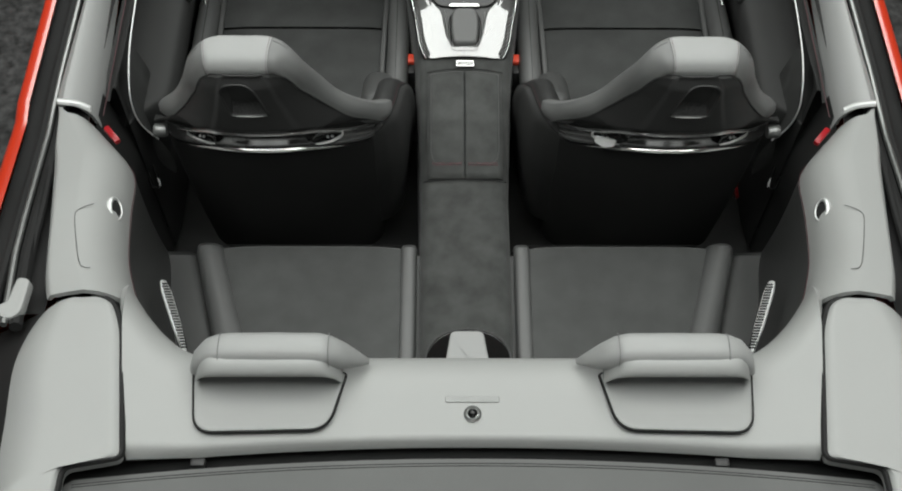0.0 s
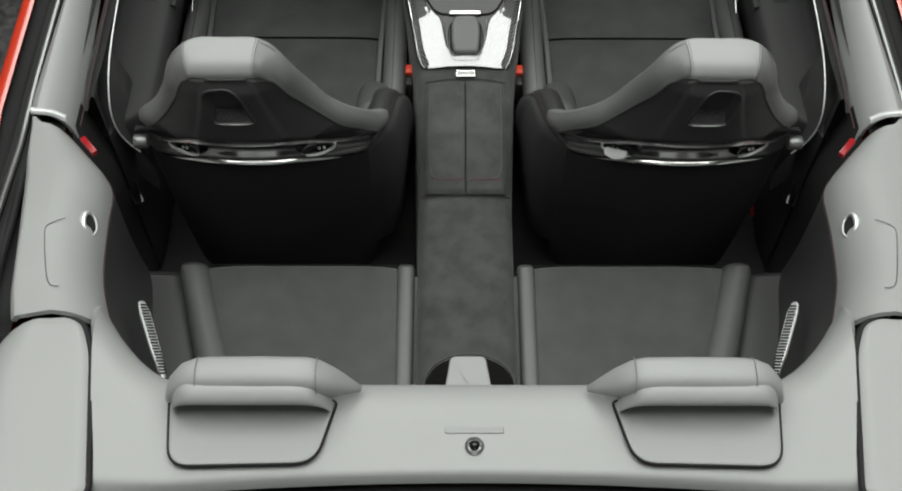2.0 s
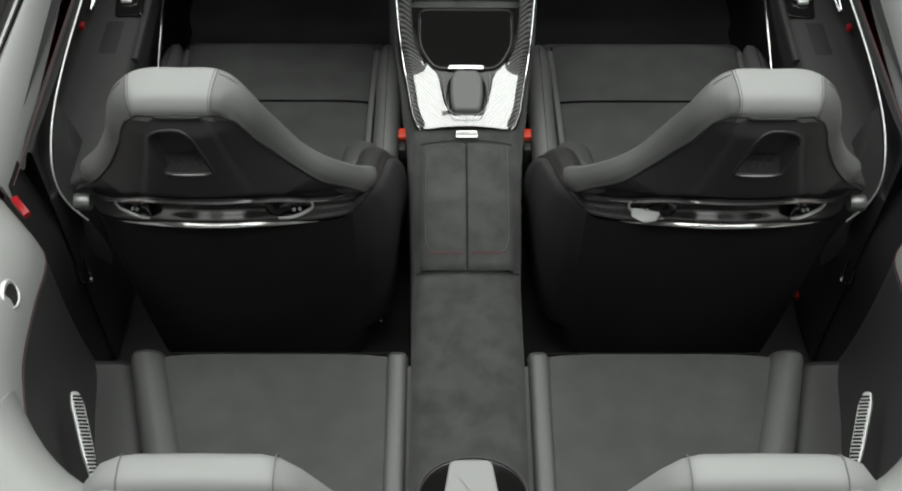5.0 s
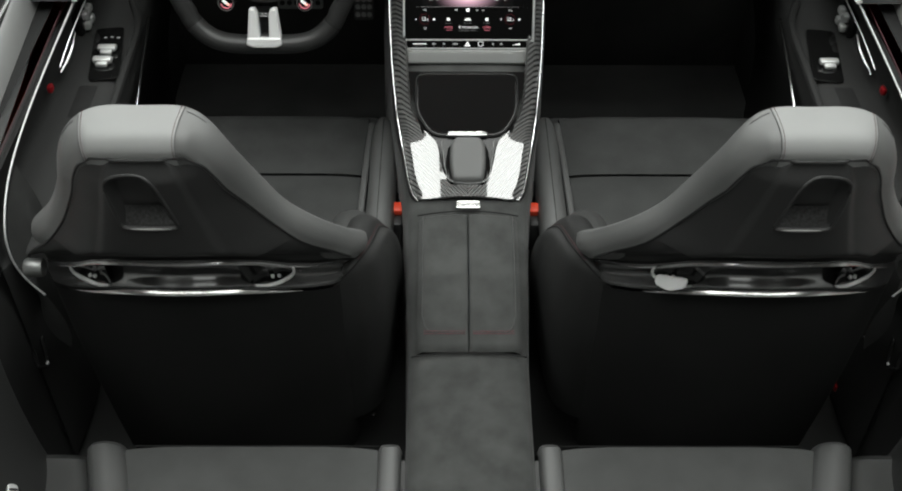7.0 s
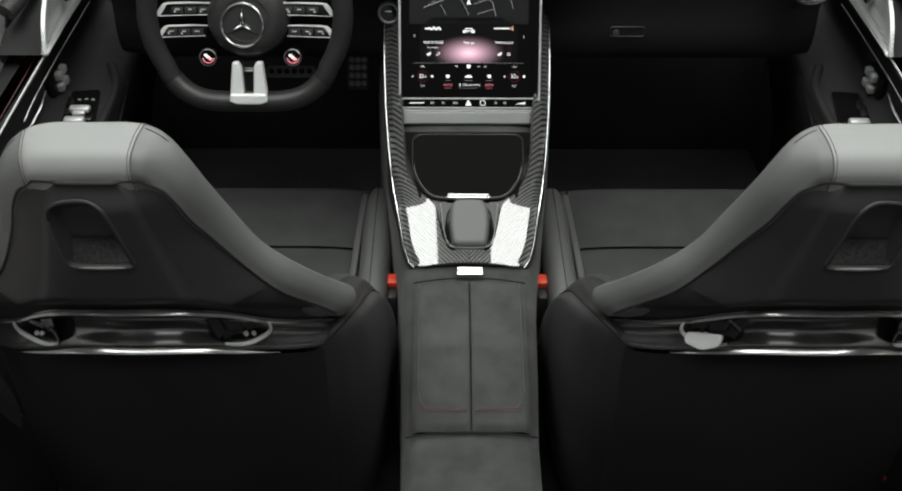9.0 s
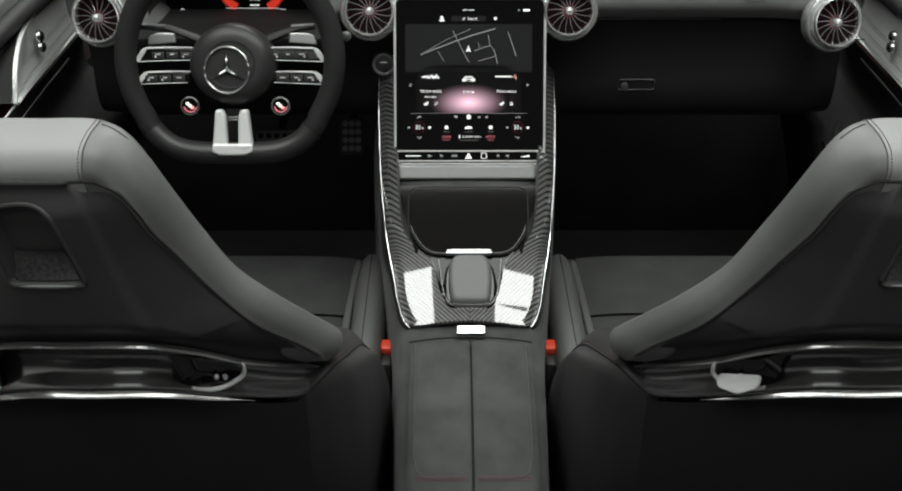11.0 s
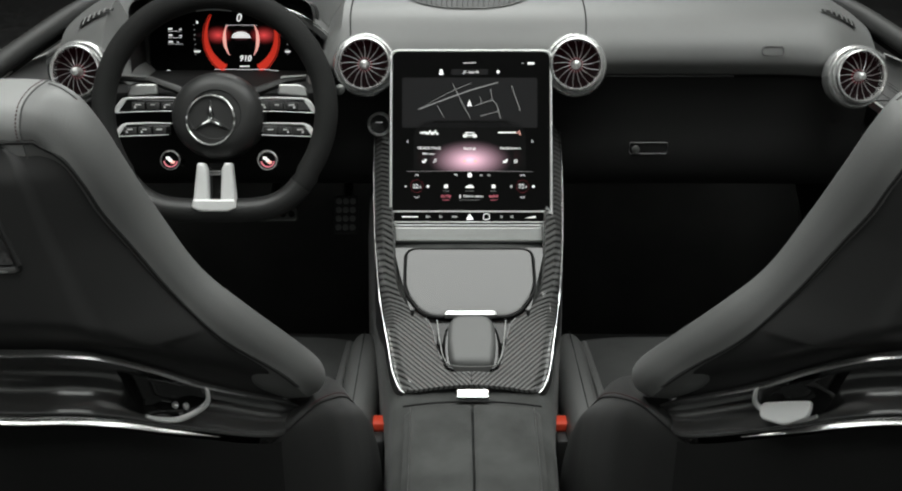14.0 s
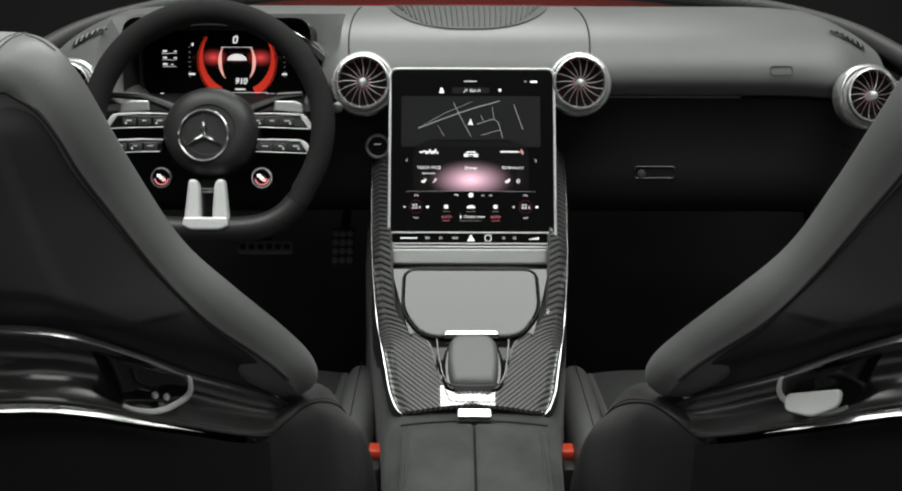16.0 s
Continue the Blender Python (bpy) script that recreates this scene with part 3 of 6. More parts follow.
    for nm, x0, x1, wz in (("inner_bolster", 0.104, 0.141, 0.004), ("outer_bolster", 0.529, 0.593, 0.012)):
        def bol(u, v):
            x = x0 + (x1 - x0) * u - (0.105 * v + 0.025 * (1 - u) * v * v if nm == "outer_bolster" else 0)
            r = max(0, 1 - v / 0.12)
            return (x, 0.086 - 0.39 * v, 0.655 + wz * math.sin(u * math.pi) - 0.07 * r ** 2.4 - 0.03 * v - 0.02 * abs(2 * u - 1) ** 8)
        part(nm, both(surface(bol, 12, 22, 0.05), s), SEATHIDE, cu)
    part("outer_side", both(surface(lambda u, v: (0.590 - 0.105 * v + 0.095 * u, 0.080 - 0.39 * v, 0.640 - 0.03 * v - 0.012 * math.exp(-u * 12) - 0.08 * max(0, 1 - v / 0.10) ** 2), 14, 20, 0.05), s), BLACKHIDE, cu, "dark leather outer seat border")
    part("base", both(rbox((0.335, -0.13, 0.47), (0.46, 0.38, 0.26), 0.02, 2), s), CARPET, cu)
    part("front_seam", both(tube([(0.14 + 0.38 * k / 20, 0.0815, 0.612) for k in range(21)], 0.0012, 5), s), RUBBER, cu)

# ---- centre console ----
console = thing("centre_console", "charcoal suede centre console with carbon trim and gear selector", "console", (0, 0.3, 0.34))


def con_z(y):
    pts = ((-0.4, 0.672), (0.16, 0.688), (0.21, 0.693), (0.33, 0.738), (0.45, 0.757), (0.48, 0.763), (0.525, 0.761), (0.56, 0.769), (0.60, 0.791), (0.65, 0.817), (0.72, 0.848), (0.80, 0.876))
    for (a, za), (b, zb) in zip(pts, pts[1:]):
        if y <= b:
            return za + (zb - za) * max(0, (y - a) / (b - a))
    return pts[-1][1]


def con_w(y):
    return 0.096 + 0.0 * y if y < 0.2 else 0.096 + 0.008 * min(1, (y - 0.2) / 0.25) if y < 0.48 else 0.104 + 0.11 * (y - 0.48)


# body of the console: rounded bridge section along y
rings = []
for k in range(61):
    y = -0.43 + 1.43 * k / 60
    w, z = con_w(y), con_z(y) - (0.010 if y > 0.205 else 0.0) - 0.004
    rings.append([(-w - 0.012, y, 0.34), (-w - 0.004, y, z - 0.09), (-w, y, z - 0.03), (-w + 0.006, y, z - 0.012), (-w + 0.02, y, z - 0.003), (-w * 0.5, y, z), (0, y, z + 0.001),
                  (w * 0.5, y, z), (w - 0.02, y, z - 0.003), (w - 0.006, y, z - 0.012), (w, y, z - 0.03), (w + 0.004, y, z - 0.09), (w + 0.012, y, 0.34)])
part("tunnel", loft(rings), SUEDE, console)
# armrest lid: two halves
for s in SIDES:
    def lid(u, v):
        x = 0.0016 + 0.0824 * u
        y0, y1 = 0.2085 + 0.006 * 0, 0.461 - 0.010 * u * u
        y = y0 + (y1 - y0) * v
        e = max(0, (u - 0.86) / 0.14) ** 2 * 0.008 + max(0, (0.04 - u) / 0.04) * 0.0025
        f = max(0, (v - 0.97) / 0.03) ** 2 * 0.006 + max(0, (0.02 - v) / 0.02) ** 2 * 0.006
        return (x, y, con_z(y) + 0.001 - e - f)
    half_lid = part("lid_half", both(surface(lid, 26, 44, 0.012), s), SUEDE, console, "charcoal suede armrest lid half")
    st = rounded([(0.006, 0.236), (0.073, 0.236), (0.076, 0.44)], [0, 0.022, 0.01])
    part("stitching", both(tube([(p.x, p.y, con_z(p.y) + 0.0014 + 0.0004) for p in [Vector((q[0], q[1], 0)) for q in st[6:]]][:8] + [(0.0755 + 0.0008 * k / 20, 0.262 + 0.185 * k / 20, con_z(0.262 + 0.185 * k / 20) + 0.0018) for k in range(21)], 0.0006, 4), s), SEATHIDE, half_lid)
    dash_bits = [rbox((0.008 + 0.0042 * k, yy, con_z(yy) + 0.0022), (0.0028, 0.0009, 0.0008), 0.0002, 1) for k in range(16) for yy in (0.2335, 0.2375)]
    part("red_stitching", both(merged(*dash_bits), s), THREAD, half_lid)
part("lid_front_seam", tube([(x, 0.4645 - 0.012 * (x / 0.084) ** 2, con_z(0.452) + 0.0005) for x in [-0.086 + 0.172 * k / 24 for k in range(25)]], 0.0013, 5), RUBBER, console)
part("lid_rear_seam", tube([(x, 0.2055 - 0.009 * (x / 0.09) ** 2, con_z(0.2) - 0.002) for x in [-0.092 + 0.184 * k / 24 for k in range(25)]], 0.0016, 5), RUBBER, console)
tilt = Matrix.Rotation(math.atan2(0.1, 0.33), 4, "X")
part("latch_button", slab(rounded([(-0.021, -0.0075), (0.021, -0.0075), (0.021, 0.0075), (-0.021, 0.0075)], 0.004), 0.008, 0.002, m=Matrix.Translation((0.001, 0.476, con_z(0.476) + 0.0015)) @ tilt), CHROME, console, "polished metal lid button")
# rear cup tray
arch = [(0.085 * math.cos(a), -0.240 + 0.073 * math.sin(a) ** 0.85) for a in [math.pi * k / 24 for k in range(25)]]
tray = part("cup_tray", slab([(0.085, -0.32)] + arch + [(-0.085, -0.32)], 0.02, 0.003, m=pose(0.003, 0, 0.690)), GLOSS, console)
part("tray_rim", tube([(0.003 + x, y, 0.690) for x, y in arch], 0.0022, 6), SHELL, tray)
part("cup_cover", slab(rounded([(-0.060, -0.32), (0.060, -0.32), (0.041, -0.226), (0.033, -0.173), (-0.033, -0.173), (-0.041, -0.226)], [0.002, 0.002, 0.03, 0.012, 0.012, 0.03]), 0.01, 0.003, m=pose(0.001, 0, 0.694)), LEATHER, tray, "grey cup holder cover", 12)

# carbon trim: two lobes round the selector, running up beside the screen
inner = [(0.0, 0.527), (0.026, 0.528), (0.040, 0.540), (0.047, 0.565), (0.056, 0.600), (0.082, 0.632), (0.103, 0.68), (0.112, 0.76), (0.119, 0.86), (0.121, 0.95)]
outer = [(0.0, 0.498), (0.045, 0.499), (0.083, 0.502), (0.099, 0.530), (0.108, 0.575), (0.117, 0.625), (0.127, 0.69), (0.136, 0.77), (0.142, 0.87), (0.142, 0.95)]


def rail_z(y):
    base = 0.757 + 0.42 * (y - 0.50) - 0.22 * (y - 0.50) ** 2
    return base + (0.0 if y < 0.62 else 0.62 * (y - 0.62) ** 1.5)


si = spline([(x, y, 0) for x, y in inner], 54)
so = spline([(x, y, 0) for x, y in outer], 54)
fine_in = spline([(x, y, 0) for x, y in inner], 162)
fine_out = spline([(x, y, 0) for x, y in outer], 162)


def soft_step(q):
    q = min(1, max(0, q))
    return q * q * (3 - 2 * q)


for s in SIDES:
    def carb(u, v):
        a, b = fine_in[round(u * 162)], fine_out[round(u * 162)]
        p = a.lerp(b, v)
        tilt = 0.188 + 0.75 * soft_step((p.y - 0.60) / 0.09)
        ref = 0.035 + 0.34 * max(0.0, min(0.235, p.y - 0.53))
        fall = math.sqrt(p.x * p.x + 0.0009) - math.sqrt(ref * ref + 0.0009)
        e = max(0.0, 1 - (b - p).length / 0.0125) * soft_step((b.x - 0.080) / 0.012)
        return (max(0.0003, p.x), p.y, rail_z(p.y) + 0.004 - tilt * fall - 0.010 * e * e / (e + 0.25))
    part("carbon_trim", both(surface(carb, 162, 40, 0.006), s), CARBON, console, "glossy carbon weave trim")
    part("outer_bead", both(tube([(p.x + 0.002, p.y, rail_z(p.y) - 0.011 - 0.016 * soft_step((p.y - 0.60) / 0.09)) for p in so[12:]], 0.0011, 6), s), CHROME, console, "thin bright edge bead")
    def rail(u, v):
        p = so[10 + round(u * 44)]
        return (p.x + 0.003 + 0.004 * v, p.y, rail_z(p.y) - 0.013 - 0.016 * soft_step((p.y - 0.60) / 0.09) - (rail_z(p.y) - 0.40) * v)
    part("rail_side", both(surface(rail, 44, 4), s), SHELL, console)
    part("inner_lip", both(tube([(max(0.0003, p.x) - 0.001, p.y, rail_z(p.y) + 0.003) for p in si[2:28]], 0.0014, 6), s), GLOSS, console)
# lacquered well between the carbon lobes
def well_z(y):
    a = min(1, max(0, (y - 0.585) / 0.03))
    return (con_z(y) + 0.0005) * (1 - a) + (0.8185 + 0.435 * (y - 0.65)) * a


part("selector_well", surface(lambda u, v: ((u - 0.5) * 2 * (0.045 + 0.086 * (0.67 * v) ** 0.75), 0.520 + 0.215 * v, well_z(0.520 + 0.215 * v)), 10, 20, 0.004), GLOSS, console)
tray_out = rounded([(-0.090, 0.728), (0.090, 0.728), (0.090, 0.655), (0.062, 0.612), (-0.062, 0.612), (-0.090, 0.655)], [0.018, 0.018, 0.02, 0.02, 0.02, 0.02])
slope = Matrix(((1, 0, 0, 0), (0, 1, 0, 0), (0, 0.435, 1, 0.817 - 0.435 * 0.65 + 0.006), (0, 0, 0, 1)))
lidt = part("storage_lid", slab(tray_out, 0.004, 0.0015, 2, slope), GLOSS, console, "piano black sliding storage lid")
part("lid_gap", tube([slope @ Vector((p[0] * 1.02, (p[1] - 0.68) * 1.02 + 0.68, -0.0012)) for p in tray_out], 0.0016, 6, loop=True), RUBBER, lidt)
part("lid_pull", slab(rounded([(-0.036, 0.607), (0.036, 0.607), (0.033, 0.614), (-0.033, 0.614)], 0.002), 0.006, 0.0015, 2, slope @ Matrix.Translation((0, 0, 0.006))), CHROME, lidt, "polished metal pull")
# gear selector
knob = rounded([(-0.027, 0.518), (0.027, 0.518), (0.032, 0.552), (0.031, 0.588), (0.022, 0.602), (-0.022, 0.602), (-0.031, 0.588), (-0.032, 0.552)], 0.01)
kslope = Matrix(((1, 0, 0, 0.001), (0, 1, 0, 0), (0, 0.33, 1, 0.800 - 0.33 * 0.56), (0, 0, 0, 1)))
sel = part("selector_base", slab(rounded([(-0.036, 0.518), (0.036, 0.518), (0.040, 0.56), (0.034, 0.60), (-0.034, 0.60), (-0.040, 0.56)], 0.018), 0.03, 0.004, 2, kslope @ Matrix.Translation((0, 0, -0.012))), GLOSS, console)
part("selector_knob", slab(knob, 0.016, 0.007, 4, kslope), SEATHIDE, sel, "dark grey leather gear selector pad")
part("selector_strip", slab(rounded([(-0.022, 0.519), (0.022, 0.519), (0.026, 0.5255), (-0.026, 0.5255)], 0.002), 0.004, 0.001, 2, kslope @ Matrix.Translation((0, 0, -0.008))), CHROME, sel)
part("selector_frame", tube([kslope @ p for p in spline([(-0.046, 0.590, 0), (-0.042, 0.552, 0), (-0.036, 0.522, 0), (-0.024, 0.510, 0), (0.024, 0.510, 0), (0.036, 0.522, 0), (0.042, 0.552, 0), (0.046, 0.590, 0)], 40)], 0.0008, 6), DULLMETAL, sel, "thin metal frame")
# belt buckles beside the console
for s in SIDES:
    bk = thing("belt_buckle", "black seat belt buckle with a red release button", "seat belt buckle", (s * 0.128, 0.58, 0.55), group="front belt buckles")
    part("housing", rbox((s * 0.128, 0.560, 0.615), (0.022, 0.03, 0.07), 0.006, 2), SHELL, bk)
    part("button", rbox((s * 0.1265, 0.583, 0.655), (0.024, 0.026, 0.014), 0.004, 2), REDPLASTIC, bk, "red release button")

# ---- front seats ----
CX = 0.395
# paired stations of the backrest roll: upper line, shell crease, forward depth
ROLL = [((0.0, 0.110, 1.249), (0.0, 0.050, 1.215), 0.060), ((0.040, 0.110, 1.249), (0.036, 0.050, 1.215), 0.060), ((0.064, 0.103, 1.247), (0.056, 0.052, 1.213), 0.058),
        ((0.081, 0.095, 1.238), (0.072, 0.055, 1.202), 0.054), ((0.094, 0.092, 1.220), (0.084, 0.060, 1.180), 0.050), ((0.105, 0.098, 1.192), (0.093, 0.068, 1.154), 0.050),
        ((0.125, 0.119, 1.134), (0.108, 0.083, 1.120), 0.050), ((0.151, 0.131, 1.082), (0.134, 0.102, 1.068), 0.050), ((0.186, 0.143, 1.041), (0.168, 0.116, 1.020), 0.050),
        ((0.219, 0.172, 0.995), (0.203, 0.141, 0.979), 0.052), ((0.236, 0.212, 0.952), (0.223, 0.160, 0.949), 0.050), ((0.240, 0.245, 0.915), (0.233, 0.196, 0.911), 0.050)]
# the lacquered band: upper edge (y, z) and lower edge (y, z) by distance from the seat's middle
BAND_ROWS = [(0.0, 0.064, 1.035, 0.087, 0.951), (0.04, 0.066, 1.034, 0.088, 0.951), (0.075, 0.076, 1.025, 0.097, 0.943), (0.11, 0.099, 1.001, 0.112, 0.928), (0.145, 0.122, 0.973, 0.128, 0.914), (0.18, 0.147, 0.949, 0.150, 0.896), (0.205, 0.172, 0.929, 0.170, 0.886), (0.219, 0.194, 0.910, 0.192, 0.890)]
# seam of the side wing, from the band's end forwards: x, y, z, height of the pad above it, share of its width
WING = [(0.194, 0.166, 0.882, 0.0, 0.0), (0.207, 0.174, 0.889, 0.0, 0.45), (0.222, 0.186, 0.898, 0.002, 0.75), (0.237, 0.212, 0.900, 0.006, 0.95), (0.246, 0.262, 0.878, 0.020, 1.0), (0.250, 0.310, 0.852, 0.028, 1.0), (0.253, 0.355, 0.823, 0.030, 1.0), (0.259, 0.395, 0.785, 0.022, 1.0), (0.260, 0.44, 0.735, 0.010, 1.0), (0.258, 0.50, 0.665, 0.0, 0.9)]


def ease(q):
    q = min(1, max(0, q))
    return q * q * (3 - 2 * q)


def inside_by(x, z, loop):
    """Distance from a point to the edge of a closed outline, positive inside."""
    best, odd = 1e9, False
    for (ax, az), (bx, bz) in zip(loop, loop[1:] + loop[:1]):
        dx, dz = bx - ax, bz - az
        t = min(1, max(0, ((x - ax) * dx + (z - az) * dz) / (dx * dx + dz * dz + 1e-12)))
        best = min(best, math.hypot(x - ax - dx * t, z - az - dz * t))
        if (az > z) != (bz > z) and x < ax + (z - az) * dx / (bz - az):
            odd = not odd
    return best if odd else -best


def front_seat(side):
    seat = thing("front_seat", "dark leather sports seat with grey headrest and black shell back", "seat", (side * CX, 0.5, 0.34), group="front seats")
    X = Matrix.Translation((side * CX, 0, 0))

    def put(name, bm, mat, par=seat, label="", sharp=40):
        if side > 0:
            mirror(bm)
        bm.transform(X)
        return part(name, bm, mat, par, label, sharp)
    N = 66
    up_r = spline([r[0] for r in ROLL], N)
    lo_r = spline([r[1] for r in ROLL], N)
    dp_r = [p.x for p in spline([(r[2], 0, 0) for r in ROLL], N)]

    def flip(p):
        return Vector((-p.x, p.y, p.z))
    cut = min(k for k in range(N + 1) if up_r[k].x > 0.214)
    ups = [flip(p) for p in up_r[cut:0:-1]] + up_r
    los = [flip(p) for p in lo_r[cut:0:-1]] + lo_r
    dps = dp_r[cut:0:-1] + dp_r
    n = len(ups)

    def section(i):
        u, c, depth = ups[i], los[i], dps[i]
        d = (ups[min(n - 1, i + 1)] - ups[max(0, i - 1)]).normalized()
        a = u - c
        f = d.cross(a).normalized()
        if f.y < 0:
            f = -f
        w = a.length
        b = 0.27 * w
        k = ease((0.082 - abs(u.x)) / 0.02)
        ctrl = [c, c + a * 0.10 - f * b * (0.18 + 0.47 * k), c + a * 0.32 - f * b * (0.60 + 0.45 * k), c + a * 0.60 - f * b * (0.72 + 0.16 * k), c + a * 0.85 - f * b * 0.46, u, u + f * depth * 0.42 - a * 0.08, u + f * depth * 0.85 - a * 0.35, c + f * depth + a * 0.12, c + f * depth * 0.62 - a * 0.18, c + f * depth * 0.18 - a * 0.06]
        ring = spline(ctrl + [ctrl[0]], 33)[:-1]
        end = min(1, (i + 0.6) / 7, (n - 0.4 - i) / 4)
        if end < 1:
            mid = sum(ring, Vector()) / len(ring)
            ring = [mid + (p - mid) * math.sqrt(1 - (1 - end) ** 2) for p in ring]
        return ring
    rings = [section(i) for i in range(n)]
    lo = max(k for k in range(n) if ups[k].x < -0.070)
    hi = min(k for k in range(n) if ups[k].x > 0.053)
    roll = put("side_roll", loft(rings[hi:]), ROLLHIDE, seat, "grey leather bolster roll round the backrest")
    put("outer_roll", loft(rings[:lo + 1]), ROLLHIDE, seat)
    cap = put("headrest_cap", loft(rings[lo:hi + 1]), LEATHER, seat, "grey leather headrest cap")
    for k in (lo, hi):
        mid = sum(rings[k], Vector()) / 33
        groove = [mid + (p - mid) * 1.004 for p in rings[k]]
        put("cap_seam", tube(groove, 0.0008, 5, loop=True), SEATHIDE, cap)
        for off in (-2 if k == hi else 2,):
            line = [mid + (p - mid) * 1.006 for p in rings[k + off // 2][:18]]
            line = spline(line, 60)
            put("cap_stitch", merged(*[tube([line[q], line[q + 1]], 0.0006, 4) for q in range(0, 59, 2)]), DULLTHREAD, cap)
    # stitched pleat that runs down the shoulders from the cap
    for lo_k, hi_k in ((hi + 1, hi + 9), (lo - 8, lo - 1)):
        line = [rings[k][12] * 0.5 + rings[k][13] * 0.5 for k in range(lo_k, hi_k)]
        mids = [sum(rings[k], Vector()) / 33 for k in range(lo_k, hi_k)]
        put("pleat", tube([m + (p - m) * 1.008 for p, m in zip(line, mids)], 0.0008, 5), SEATHIDE, roll)
    # front padding, seen from above between the rolls
    def front(u, v):
        z = 1.20 - 0.58 * v
        w = 0.055 + 0.115 * min(1, v * 1.9)
        return ((u - 0.5) * 2 * w, 0.125 + 0.30 * v ** 1.25, z)
    put("backrest_pad", surface(front, 14, 20), SUEDE, seat)
    # rear shell, bounded by the roll's crease, with a pull recess sunk into it
    b1r = spline([(x, y, z) for x, y, z, _, _ in BAND_ROWS], 30)
    crease = [Vector((0, 0.050, 1.217))] + lo_r[1:]
    loop = [(p.x, p.y) for p in rounded([(-0.043, 1.196), (0.012, 1.200), (0.036, 1.116), (-0.034, 1.116), (-0.044, 1.165)], [0.026, 0.024, 0.008, 0.008, 0.02], 6)]

    def edge_at(z):
        for p, q in zip(crease, crease[1:]):
            if q.z <= z <= p.z:
                t = (p.z - z) / max(1e-6, p.z - q.z)
                return p.lerp(q, t)
        return crease[-1]

    def back_y(x, z, w, ye):
        e = min(1, abs(x) / max(w, 1e-4))
        mid = 0.040 + 0.016 * ease((1.05 - z) / 0.05) + 0.010 * ease((z - 1.185) / 0.03)
        if z < 1.03:
            mid = max(mid, 0.056 + 1.1 * (1.03 - z))
        y = mid + (ye - mid) * e ** 2.6
        # flat middle field with soft shoulders
        return y - 0.004 * ease((0.62 - e) / 0.10) + 0.002

    def band_top(x):
        for p, q in zip(b1r, b1r[1:]):
            if x <= q.x:
                return p.lerp(q, (x - p.x) / max(1e-6, q.x - p.x))
        return b1r[-1]

    def rear(u, v):
        z = 1.2165 - (1.2165 - 0.925) * v
        g = edge_at(z)
        w = g.x if z < 1.2145 else 0.054
        x = (2 * u - 1) * w
        y = back_y(x, z, w, g.y + 0.001)
        zt = band_top(abs(x))
        q = ease(1 - (z - zt.z) / 0.04)
        y = y * (1 - q) + (zt.y + 0.004) * q + 0.03 * ease((zt.z - z) / 0.02)
        if abs(x) < 0.06 and 1.10 < z < 1.21:
            y += 0.014 * ease((inside_by(x, z, loop) + 0.002) / 0.015)
        return (x, y, z)
    shell = put("back_shell", surface(rear, 120, 110), SHELL, seat, "matt black backrest shell", 80)
    lip = [Vector(rear(0, k / 60)) for k in range(60, -1, -1)] + [Vector(rear(k / 12, 0)) for k in range(1, 12)] + [Vector(rear(1, k / 60)) for k in range(61)]
    put("shell_edge", tube([p + Vector((0, -0.001, 0)) for p in lip], 0.0022, 7), SHELL, shell)

    def on_shell(x, z, lift=0.0):
        g = edge_at(z)
        return (x, back_y(x, z, g.x, g.y) - lift, z)
    put("recess_rim", tube([on_shell(p[0], p[1], -0.0002) for p in loop], 0.0024, 8, loop=True), SHELL, shell, "smooth rim of the pull recess")
    put("recess_mesh", surface(lambda u, v: on_shell(-0.029 + (0.058 - 0.012 * v) * u, 1.121 + 0.026 * v, -0.011 + 0.008 * (1 - v) ** 2), 12, 8), SILVERMESH, shell, "fine metal mesh in the recess")
    put("recess_lip", tube([on_shell(-0.032 + 0.066 * k / 16, 1.1165, 0.0008) for k in range(17)], [0.0005 + 0.0014 * math.sin(math.pi * k / 16) for k in range(17)], 8), DULLMETAL, shell, "smooth lower lip of the pull recess")
    # lacquered cross band with two scooped hooks
    rows = [(-x, a, b, c, d) for x, a, b, c, d in reversed(BAND_ROWS[1:])] + BAND_ROWS
    b1 = spline([(a, b, c) for a, b, c, _, _ in rows], 84)
    b2 = spline([(a, d, e) for a, _, _, d, e in rows], 84)
    prof = spline([(0.002, 0.0, 0), (-0.002, 0.03, 0), (-0.001, 0.09, 0), (0.008, 0.18, 0), (0.017, 0.36, 0), (0.020, 0.54, 0), (0.014, 0.70, 0), (0.003, 0.80, 0), (-0.001, 0.86, 0), (0.0, 0.92, 0), (0.003, 0.97, 0), (0.008, 1.0, 0)], 44)

    def band(u, v):
        s_ = u * 84
        k = min(83, int(s_))
        t1, t2 = b1[k].lerp(b1[k + 1], s_ - k), b2[k].lerp(b2[k + 1], s_ - k)
        q = min(43, int(v * 44))
        o = prof[q].lerp(prof[q + 1], v * 44 - q)
        e = abs(2 * u - 1)
        p = t1.lerp(t2, o.y)
        return p + Vector((0, 1, 0.25)) * (o.x * (1 - 0.75 * e ** 5))
    bandp = put("cross_band", surface(band, 96, 44), BAND, seat, "piano black cross band on the seat back", 80)
